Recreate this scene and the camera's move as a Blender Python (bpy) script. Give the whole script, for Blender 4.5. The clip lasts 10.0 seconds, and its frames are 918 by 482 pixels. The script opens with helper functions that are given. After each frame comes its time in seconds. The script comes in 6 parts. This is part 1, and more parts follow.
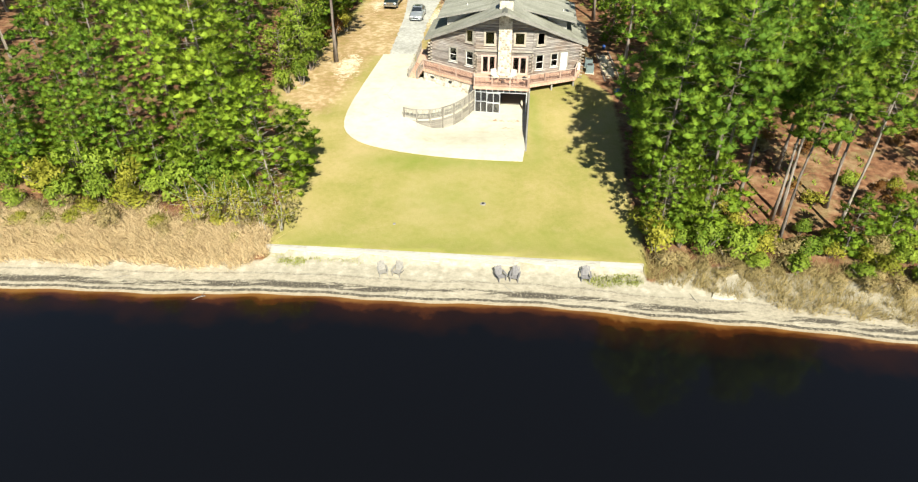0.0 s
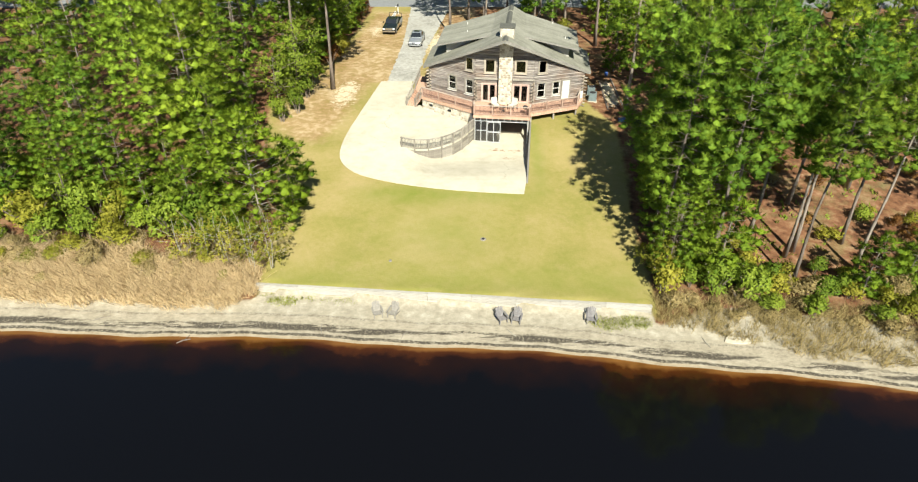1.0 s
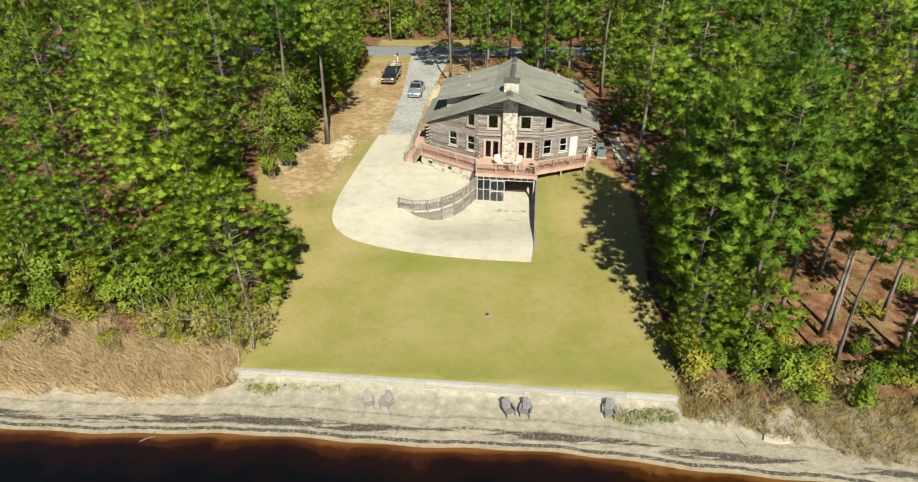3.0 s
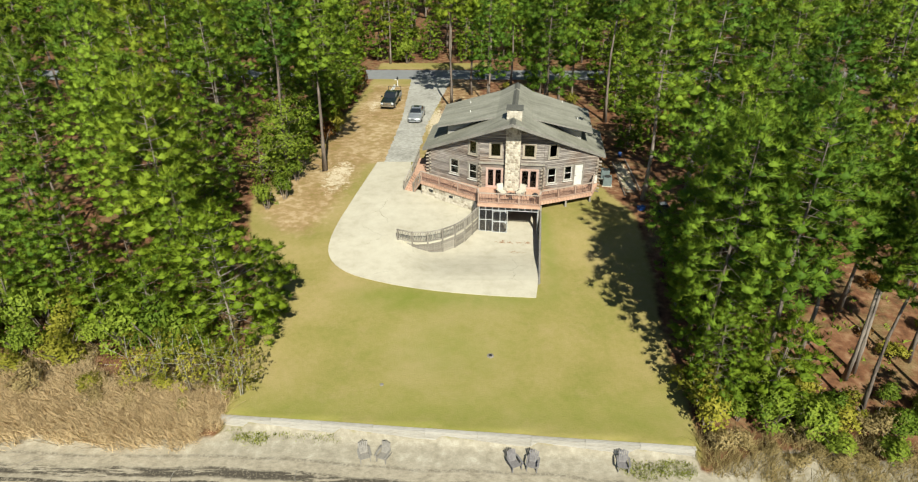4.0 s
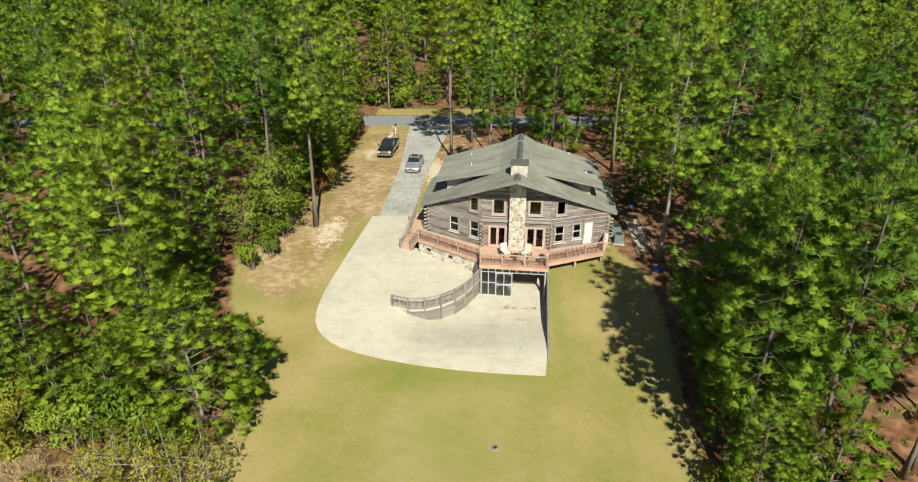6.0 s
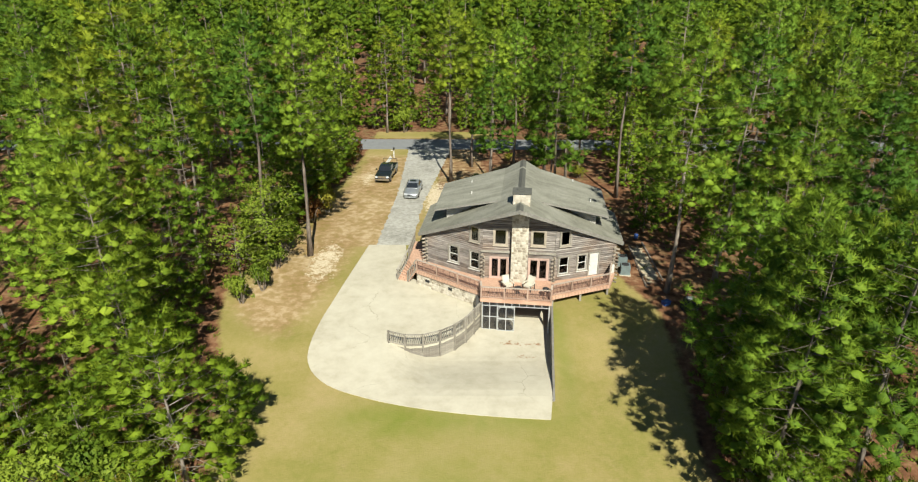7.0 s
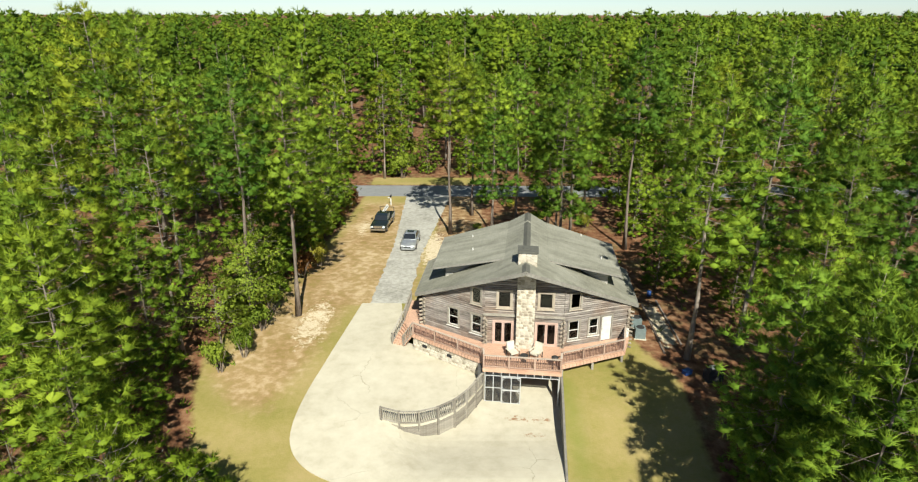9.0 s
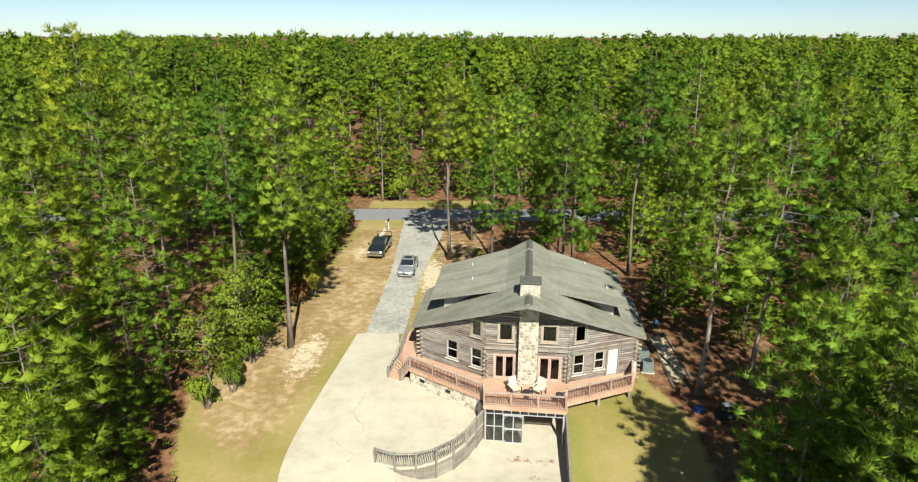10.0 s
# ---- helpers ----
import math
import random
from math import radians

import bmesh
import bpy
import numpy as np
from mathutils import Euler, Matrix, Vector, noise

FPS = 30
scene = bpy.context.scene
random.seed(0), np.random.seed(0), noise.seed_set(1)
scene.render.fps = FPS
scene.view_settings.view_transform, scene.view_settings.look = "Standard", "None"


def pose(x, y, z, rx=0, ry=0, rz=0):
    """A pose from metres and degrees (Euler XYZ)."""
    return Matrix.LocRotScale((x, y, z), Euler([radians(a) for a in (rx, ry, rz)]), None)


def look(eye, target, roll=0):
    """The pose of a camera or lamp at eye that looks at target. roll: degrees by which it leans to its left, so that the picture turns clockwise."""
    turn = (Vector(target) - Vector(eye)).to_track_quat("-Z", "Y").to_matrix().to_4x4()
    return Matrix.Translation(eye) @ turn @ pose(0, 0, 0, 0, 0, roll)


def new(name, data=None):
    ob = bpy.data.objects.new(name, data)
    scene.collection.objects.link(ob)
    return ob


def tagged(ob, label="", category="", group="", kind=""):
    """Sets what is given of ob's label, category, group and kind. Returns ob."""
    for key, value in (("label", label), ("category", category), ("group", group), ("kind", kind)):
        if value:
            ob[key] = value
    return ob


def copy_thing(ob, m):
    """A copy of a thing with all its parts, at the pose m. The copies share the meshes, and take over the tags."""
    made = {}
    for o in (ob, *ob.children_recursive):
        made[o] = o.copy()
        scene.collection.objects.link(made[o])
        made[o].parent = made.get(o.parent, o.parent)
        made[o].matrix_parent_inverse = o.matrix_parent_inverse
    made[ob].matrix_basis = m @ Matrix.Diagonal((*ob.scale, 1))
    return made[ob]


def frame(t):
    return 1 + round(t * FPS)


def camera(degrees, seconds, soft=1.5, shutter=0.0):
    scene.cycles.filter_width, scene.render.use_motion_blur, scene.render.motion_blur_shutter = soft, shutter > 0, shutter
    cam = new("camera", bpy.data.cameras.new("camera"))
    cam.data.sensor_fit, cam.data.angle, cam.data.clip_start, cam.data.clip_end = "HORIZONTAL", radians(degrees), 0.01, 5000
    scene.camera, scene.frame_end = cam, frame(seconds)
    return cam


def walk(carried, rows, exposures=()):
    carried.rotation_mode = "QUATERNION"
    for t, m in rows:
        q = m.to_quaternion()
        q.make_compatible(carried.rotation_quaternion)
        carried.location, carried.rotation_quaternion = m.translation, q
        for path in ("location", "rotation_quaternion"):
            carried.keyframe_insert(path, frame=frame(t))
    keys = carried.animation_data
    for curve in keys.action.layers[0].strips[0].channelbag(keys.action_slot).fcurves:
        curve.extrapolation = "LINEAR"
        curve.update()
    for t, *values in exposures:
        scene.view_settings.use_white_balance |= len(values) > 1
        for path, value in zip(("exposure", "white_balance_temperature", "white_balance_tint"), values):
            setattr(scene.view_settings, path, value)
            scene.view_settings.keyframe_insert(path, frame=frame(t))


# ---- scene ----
cam = camera(72.4, 10.0, 1.2)
METRES, EYE, TILT, LEAN, TURN = 24.0, 26.316, -35.75, 0.0, 0.0
ROWS = [
    (0.0, 0.0, 0.0, 0.0, -0.0, 0.0, 0.0),
    (0.5, 0.0019, 0.0437, 0.0289, 0.01, 0.87, -0.03),
    (1.0, 0.0035, 0.0875, 0.0584, 0.01, 1.73, -0.04),
    (1.5, 0.0029, 0.1317, 0.0874, -0.0, 2.6, -0.07),
    (2.0, 0.0026, 0.1758, 0.1162, 0.0, 3.48, -0.08),
    (2.5, 0.0015, 0.2193, 0.1446, 0.02, 4.35, -0.07),
    (4.0, -0.005, 0.3474, 0.2324, 0.04, 6.91, -0.09),
    (4.5, -0.0062, 0.3906, 0.2605, 0.04, 7.77, -0.07),
    (5.0, -0.0055, 0.4342, 0.2893, 0.05, 8.62, -0.05),
    (5.5, -0.0051, 0.4771, 0.3179, 0.07, 9.49, -0.06),
    (7.0, -0.0074, 0.6032, 0.4051, 0.0, 12.1, -0.06),
    (7.5, -0.0078, 0.6428, 0.4329, -0.04, 13.01, -0.03),
    (8.0, -0.0085, 0.6789, 0.4586, -0.06, 13.84, -0.03),
    (8.5, -0.0099, 0.7171, 0.4859, -0.08, 14.74, -0.03),
    (9.0, -0.0107, 0.7544, 0.5117, -0.07, 15.64, -0.02),
    (9.5, -0.011, 0.7909, 0.5375, -0.1, 16.54, -0.01),
    (10.0, -0.0108, 0.8268, 0.5618, -0.15, 17.46, 0.01),
]
walk(cam, [(t, pose(0, 0, EYE, TILT, LEAN, TURN) @ pose(METRES * x, METRES * y, METRES * z, 90 + pitch, roll, yaw)) for t, x, y, z, yaw, pitch, roll in ROWS],
     [(t, e, 6500, 4) for t, e in ((0.0, 1.25), (1.0, 1.05), (2.5, 0.74), (4.5, 0.60), (7.0, 0.65), (10.0, 0.79))])

# ---- world, sun, exposure ----
SUN_EL, SUN_AZ = radians(43), math.atan2(0.18, -0.98)
world = bpy.data.worlds.new("world")
scene.world = world
world.use_nodes = True
wn = world.node_tree
sky = wn.nodes.new("ShaderNodeTexSky")
sky.sky_type = "NISHITA"
sky.sun_disc = False
sky.sun_elevation = SUN_EL
sky.sun_rotation = SUN_AZ
sky.air_density, sky.dust_density, sky.ozone_density = 0.6, 0.15, 1.6
wn.nodes["Background"].inputs["Strength"].default_value = 0.062
wn.links.new(sky.outputs["Color"], wn.nodes["Background"].inputs["Color"])
sun = new("sun", bpy.data.lights.new("sun", "SUN"))
sun.data.energy, sun.data.angle, sun.data.color = 4.85, radians(0.6), (1.0, 0.95, 0.84)
TO_SUN = Vector((math.sin(SUN_AZ) * math.cos(SUN_EL), math.cos(SUN_AZ) * math.cos(SUN_EL), math.sin(SUN_EL)))
sun.matrix_world = look(TO_SUN * 200, (0, 0, 0))


# ---- materials ----
class Mat:
    """A node material under construction."""

    def __init__(self, name, rough=0.8, metal=0.0, spec=0.3):
        self.m = bpy.data.materials.new(name)
        self.m.use_nodes = True
        self.t = self.m.node_tree
        self.b = self.t.nodes["Principled BSDF"]
        self.b.inputs["Roughness"].default_value = rough
        self.b.inputs["Metallic"].default_value = metal
        self.b.inputs["Specular IOR Level"].default_value = spec

    def node(self, kind, **kw):
        n = self.t.nodes.new(kind)
        for k, v in kw.items():
            n.inputs[k].default_value = v
        return n

    def link(self, a, b):
        self.t.links.new(a, b)

    def coord(self, kind="Object", scale=(1, 1, 1)):
        c = self.t.nodes.new("ShaderNodeTexCoord")
        mp = self.t.nodes.new("ShaderNodeMapping")
        mp.inputs["Scale"].default_value = scale
        self.link(c.outputs[kind], mp.inputs["Vector"])
        return mp.outputs["Vector"]

    def noise(self, vec, scale, detail=4.0, rough=0.6):
        n = self.node("ShaderNodeTexNoise", Scale=scale, Detail=detail, Roughness=rough)
        self.link(vec, n.inputs["Vector"])
        return n.outputs["Fac"]

    def voronoi(self, vec, scale, feature="F1"):
        n = self.node("ShaderNodeTexVoronoi", Scale=scale)
        n.feature = feature
        self.link(vec, n.inputs["Vector"])
        return n

    def ramp(self, fac, stops):
        n = self.t.nodes.new("ShaderNodeValToRGB")
        els = n.color_ramp.elements
        while len(els) < len(stops):
            els.new(0.5)
        for e, (p, c) in zip(els, stops):
            e.position, e.color = p, (*c, 1) if len(c) == 3 else c
        self.link(fac, n.inputs["Fac"])
        return n.outputs["Color"]

    def mix(self, fac, a, b, blend="MIX"):
        n = self.t.nodes.new("ShaderNodeMix")
        n.data_type, n.blend_type = "RGBA", blend
        for sock, val in ((n.inputs["Factor"], fac), (n.inputs[6], a), (n.inputs[7], b)):
            if isinstance(val, (int, float)):
                sock.default_value = val
            elif isinstance(val, tuple):
                sock.default_value = (*val, 1)
            else:
                self.link(val, sock)
        return n.outputs[2]

    def math(self, op, a, b=0.0, clamp=False):
        n = self.t.nodes.new("ShaderNodeMath")
        n.operation, n.use_clamp = op, clamp
        for sock, val in zip(n.inputs, (a, b)):
            if isinstance(val, (int, float)):
                sock.default_value = val
            else:
                self.link(val, sock)
        return n.outputs[0]

    def attr(self, name):
        n = self.t.nodes.new("ShaderNodeAttribute")
        n.attribute_name = name
        return n.outputs["Fac"]

    def rand(self):
        return self.t.nodes.new("ShaderNodeObjectInfo").outputs["Random"]

    def island(self):
        return self.t.nodes.new("ShaderNodeNewGeometry").outputs["Random Per Island"]

    def color(self, c):
        if isinstance(c, tuple):
            self.b.inputs["Base Color"].default_value = (*c, 1)
        else:
            self.link(c, self.b.inputs["Base Color"])
        return self

    def bump(self, h, strength=0.3, dist=0.02):
        n = self.node("ShaderNodeBump", Strength=strength, Distance=dist)
        self.link(h, n.inputs["Height"])
        self.link(n.outputs["Normal"], self.b.inputs["Normal"])
        return self


def simple(name, dark, light, scale=8.0, rough=0.7, stretch=(1, 1, 1), metal=0.0, spec=0.3, bump=0.2, per_object=0.0):
    """A grained surface between two colours, with large blotches over fine grain."""
    m = Mat(name, rough, metal, spec)
    v = m.coord("Object", stretch)
    fine, broad = m.noise(v, scale, 6), m.noise(v, scale * 0.13, 3)
    f = m.math("ADD", m.math("MULTIPLY", fine, 0.6), m.math("MULTIPLY", broad, 0.4))
    if per_object:
        f = m.math("ADD", f, m.math("MULTIPLY", m.math("SUBTRACT", m.rand(), 0.5), per_object))
    m.color(m.ramp(f, [(0.33, dark), (0.67, light)]))
    m.bump(fine, bump, 0.01)
    return m.m


def leafy(name, dark, light, var=0.5, spread=0.35, tint=False, hue=False):
    """Foliage: light and dark leaf by leaf and tree by tree, letting some light through."""
    m = Mat(name, 0.6, 0, 0.12)
    v = m.coord("Object")
    f = m.math("ADD", m.math("MULTIPLY", m.island(), spread), m.math("MULTIPLY", m.noise(v, 0.3, 2), 0.5))
    f = m.math("ADD", f, m.math("MULTIPLY", m.math("SUBTRACT", m.rand(), 0.5), var))
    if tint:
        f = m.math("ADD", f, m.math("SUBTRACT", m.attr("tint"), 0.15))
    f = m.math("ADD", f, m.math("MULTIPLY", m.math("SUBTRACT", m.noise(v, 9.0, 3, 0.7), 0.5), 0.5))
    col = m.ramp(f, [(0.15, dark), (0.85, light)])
    if hue:
        turn = m.math("FRACT", m.math("MULTIPLY", m.rand(), 7.31))
        col = m.mix(1.0, col, m.ramp(turn, [(0.0, (0.8, 0.95, 1.15)), (0.35, (0.95, 1.0, 1.0)), (0.85, (1.03, 1.0, 0.95)), (1.0, (1.25, 1.05, 0.85))]), "MULTIPLY")
    m.color(col)
    tr = m.node("ShaderNodeBsdfTranslucent")
    m.link(col, tr.inputs["Color"])
    mx = m.node("ShaderNodeMixShader", Fac=0.28)
    m.link(m.b.outputs[0], mx.inputs[1])
    m.link(tr.outputs[0], mx.inputs[2])
    m.link(mx.outputs[0], m.t.nodes["Material Output"].inputs["Surface"])
    return m.m


def ground_material():
    m = Mat("ground", 0.95, 0, 0.1)
    v = m.coord("Object")
    grain, mid, broad = m.noise(v, 9, 5), m.noise(v, 1.3, 5), m.noise(v, 0.16, 3)
    straw = m.ramp(mid, [(0.3, (0.070, 0.034, 0.020)), (0.5, (0.175, 0.083, 0.044)), (0.64, (0.26, 0.150, 0.085)), (0.78, (0.33, 0.23, 0.14))])
    straw = m.mix(m.math("MULTIPLY", m.math("SUBTRACT", m.noise(v, 0.33, 5, 0.7), 0.5), 5.0, True), straw, m.ramp(grain, [(0.35, (0.10, 0.085, 0.03)), (0.65, (0.25, 0.20, 0.10))]))
    lf = m.math("ADD", m.math("MULTIPLY", m.noise(v, 0.16, 5, 0.6), 0.55), m.math("ADD", m.math("MULTIPLY", m.noise(v, 26, 3), 0.2), m.math("MULTIPLY", m.noise(v, 2.4, 6, 0.75), 0.25)))
    lawn = m.ramp(lf, [(0.33, (0.185, 0.187, 0.040)), (0.48, (0.275, 0.232, 0.078)), (0.64, (0.360, 0.280, 0.130))])
    green = m.attr("green")
    worn = m.math("MULTIPLY", m.math("SUBTRACT", m.math("ADD", m.math("MULTIPLY", m.noise(v, 0.45, 6, 0.7), 0.7), m.math("MULTIPLY", m.noise(v, 5.5, 4, 0.7), 0.3)), 0.52), 5.0, True)
    lawn = m.mix(m.math("MULTIPLY", worn, 0.55), lawn, (0.36, 0.265, 0.135))
    lawn = m.mix(m.math("MULTIPLY", green, m.math("MULTIPLY", m.math("ADD", mid, m.math("SUBTRACT", m.noise(v, 0.6, 5, 0.7), 0.25)), 1.1, True)), lawn, (0.135, 0.180, 0.020))
    dist = m.attr("shore_distance")
    sfine = m.noise(m.coord("Object", (0.8, 1.5, 1)), 3.6, 8, 0.75)
    sand = m.ramp(m.math("ADD", m.math("MULTIPLY", sfine, 0.6), m.math("MULTIPLY", mid, 0.4)), [(0.34, (0.19, 0.165, 0.12)), (0.5, (0.315, 0.275, 0.205)), (0.66, (0.42, 0.375, 0.29))])
    high = m.math("MULTIPLY", m.math("SUBTRACT", m.math("ADD", dist, m.math("MULTIPLY", mid, 1.4)), 2.7), 1.1, True)
    sand = m.mix(m.math("MULTIPLY", high, 0.7), sand, m.ramp(m.noise(v, 1.7, 6, 0.7), [(0.35, (0.26, 0.232, 0.172)), (0.52, (0.36, 0.325, 0.25)), (0.66, (0.47, 0.435, 0.35))]))
    damp = m.math("SUBTRACT", 1.0, m.math("MULTIPLY", m.math("SUBTRACT", dist, 0.05), 2.2, True))
    sand = m.mix(m.math("MULTIPLY", damp, 0.55), sand, (0.30, 0.20, 0.085))
    dirt = m.ramp(m.math("ADD", m.math("MULTIPLY", mid, 0.6), m.math("MULTIPLY", broad, 0.4)),
                  [(0.36, (0.22, 0.13, 0.055)), (0.5, (0.33, 0.225, 0.115)), (0.62, (0.47, 0.36, 0.215))])

    def edge(name, soft=3.0):
        w = m.attr(name)
        return m.math("ADD", m.math("MULTIPLY", m.math("SUBTRACT", m.math("ADD", w, m.math("MULTIPLY", m.math("SUBTRACT", mid, 0.5), 0.7)), 0.5), soft), 0.5, True)
    col = m.mix(edge("lawn"), straw, lawn)
    col = m.mix(edge("dirt"), col, dirt)
    fleck = m.math("ADD", m.attr("pale"), m.math("MULTIPLY", m.math("SUBTRACT", m.noise(v, 2.2, 8, 0.75), 0.5), 1.5))
    col = m.mix(m.math("MULTIPLY", m.math("SUBTRACT", fleck, 0.45), 8.0, True), col, m.ramp(grain, [(0.35, (0.46, 0.37, 0.245)), (0.6, (0.62, 0.53, 0.38))]))
    col = m.mix(edge("sand"), col, sand)
    # thin drift lines and dark patches of washed-up litter
    wob = m.math("ADD", dist, m.math("MULTIPLY", m.math("SUBTRACT", m.noise(v, 0.8, 5, 0.7), 0.5), 0.34))

    def band(at, half):
        return m.math("SUBTRACT", 1.0, m.math("DIVIDE", m.math("ABSOLUTE", m.math("SUBTRACT", wob, at)), half), True)
    speck = m.math("MULTIPLY", m.math("SUBTRACT", m.noise(v, 6, 5, 0.75), 0.40), 6.0, True)
    lines = m.math("MULTIPLY", m.math("MULTIPLY", band(0.55, 0.13), 4.0, True), m.math("ADD", speck, 0.35, True))
    cloud = m.math("MULTIPLY", m.math("SUBTRACT", m.noise(m.coord("Object", (0.16, 1.2, 1)), 0.9, 9, 0.74), 0.475), 26.0, True)
    lines = m.math("MAXIMUM", lines, m.math("MULTIPLY", m.math("MULTIPLY", m.math("MULTIPLY", band(1.2, 0.36), 2.6, True), cloud), m.math("ADD", speck, 0.55, True)))
    lines = m.math("MAXIMUM", lines, m.math("MULTIPLY", m.math("MULTIPLY", band(1.5, 0.10), 3.0, True), m.math("MULTIPLY", speck, m.math("MULTIPLY", m.math("SUBTRACT", m.noise(v, 0.22, 3), 0.42), 9.0, True))))
    lines = m.math("MAXIMUM", lines, m.math("MULTIPLY", m.math("MULTIPLY", band(2.3, 0.16), speck), 0.6))
    col = m.mix(m.math("MULTIPLY", m.math("MULTIPLY", lines, m.attr("sand")), 0.9), col, (0.045, 0.038, 0.03))
    m.color(col).bump(m.math("ADD", grain, m.math("MULTIPLY", mid, 0.5)), 0.5, 0.06)
    return m.m


def water_material():
    m = Mat("lake_water", 0.09, 0, 0.3)
    v = m.coord("Object")
    d = m.math("ADD", m.attr("depth"), m.math("MULTIPLY", m.math("MULTIPLY", m.math("SUBTRACT", m.noise(v, 0.34, 4), 0.42), 0.38), m.math("MULTIPLY", m.attr("depth"), 14.0, True)))
    m.color(m.ramp(d, [(0.0, (0.17, 0.075, 0.02)), (0.035, (0.050, 0.015, 0.004)), (0.11, (0.012, 0.0048, 0.0028)), (0.30, (0.0030, 0.0030, 0.0034))]))
    m.bump(m.noise(m.coord("Object", (1, 2.2, 1)), 1.2, 3), 0.03, 0.05)
    return m.m


def spot(m, vec, x, y, rx, ry):
    """1 at a place, falling to 0 at the given radii."""
    mp = m.t.nodes.new("ShaderNodeMapping")
    mp.inputs["Location"].default_value = (-x / rx, -y / ry, 0)
    mp.inputs["Scale"].default_value = (1 / rx, 1 / ry, 0)
    m.link(vec, mp.inputs["Vector"])
    n = m.t.nodes.new("ShaderNodeVectorMath")
    n.operation = "LENGTH"
    m.link(mp.outputs["Vector"], n.inputs[0])
    return m.math("SUBTRACT", 1.0, n.outputs["Value"], True)


def concrete_material():
    m = Mat("pale_concrete", 0.9, 0, 0.2)
    v = m.coord("Object")
    fine, mid, broad = m.noise(v, 22, 4), m.noise(v, 1.1, 6, 0.65), m.noise(v, 0.22, 3)
    f = m.math("ADD", m.math("MULTIPLY", mid, 0.5), m.math("ADD", m.math("MULTIPLY", broad, 0.35), m.math("MULTIPLY", fine, 0.15)))
    col = m.ramp(f, [(0.34, (0.40, 0.362, 0.275)), (0.5, (0.49, 0.45, 0.355)), (0.66, (0.55, 0.515, 0.415))])
    rust = m.math("ADD", spot(m, v, 3.7, 58.4, 0.9, 0.4), m.math("ADD", spot(m, v, 5.2, 58.2, 1.1, 0.5), spot(m, v, 4.8, 56.6, 1.0, 0.35)))
    patch = m.math("MULTIPLY", m.math("MULTIPLY", m.math("SUBTRACT", rust, 0.12), 4.0, True), m.math("MULTIPLY", m.math("SUBTRACT", m.noise(v, 2.6, 8, 0.72), 0.5), 12.0, True))
    col = m.mix(m.math("MULTIPLY", patch, 0.85), col, (0.25, 0.12, 0.055))
    dirty = m.math("MULTIPLY", m.math("SUBTRACT", m.noise(v, 0.5, 6, 0.75), 0.55), 2.2, True)
    col = m.mix(m.math("MULTIPLY", dirty, 0.22), col, (0.30, 0.27, 0.19))
    crack = m.voronoi(v, 0.16, "DISTANCE_TO_EDGE")
    wob = m.node("ShaderNodeTexNoise", Scale=1.2, Detail=4)
    m.link(v, wob.inputs["Vector"])
    ad = m.t.nodes.new("ShaderNodeVectorMath")
    ad.operation = "ADD"
    m.link(v, ad.inputs[0])
    m.link(wob.outputs["Color"], ad.inputs[1])
    m.link(ad.outputs[0], crack.inputs["Vector"])
    line = m.math("SUBTRACT", 1.0, m.math("MULTIPLY", crack.outputs["Distance"], 160.0, True))
    line = m.math("MULTIPLY", line, m.math("MULTIPLY", m.math("SUBTRACT", broad, 0.5), 8.0, True), True)
    col = m.mix(m.math("MULTIPLY", line, 0.55), col, (0.17, 0.14, 0.09))
    m.color(col).bump(m.math("ADD", fine, mid), 0.2, 0.01)
    return m.m


def roof_material():
    m = Mat("grey_shingles", 0.92, 0, 0.2)
    v = m.coord("Object")
    tab = m.t.nodes.new("ShaderNodeTexBrick")
    tab.inputs["Scale"].default_value = 1.0
    for k, val in (("Brick Width", 0.33), ("Row Height", 0.15), ("Mortar Size", 0.006), ("Color1", (0.45, 0.45, 0.45, 1)), ("Color2", (0.58, 0.58, 0.58, 1)), ("Mortar", (0.3, 0.3, 0.3, 1))):
        tab.inputs[k].default_value = val
    sw = m.node("ShaderNodeMapping", Rotation=(0, 0, radians(90)))
    m.link(v, sw.inputs["Vector"])
    m.link(sw.outputs["Vector"], tab.inputs["Vector"])
    streak = m.noise(m.coord("Object", (0.25, 1.6, 1)), 0.9, 5, 0.6)
    broad = m.noise(v, 0.3, 4)
    f = m.math("ADD", m.math("MULTIPLY", streak, 0.55), m.math("MULTIPLY", broad, 0.45))
    col = m.ramp(f, [(0.36, (0.170, 0.166, 0.132)), (0.5, (0.245, 0.24, 0.196)), (0.64, (0.305, 0.298, 0.248))])
    col = m.mix(0.5, col, tab.outputs["Color"], "OVERLAY")
    m.color(col).bump(m.noise(v, 14, 3), 0.3, 0.01)
    return m.m


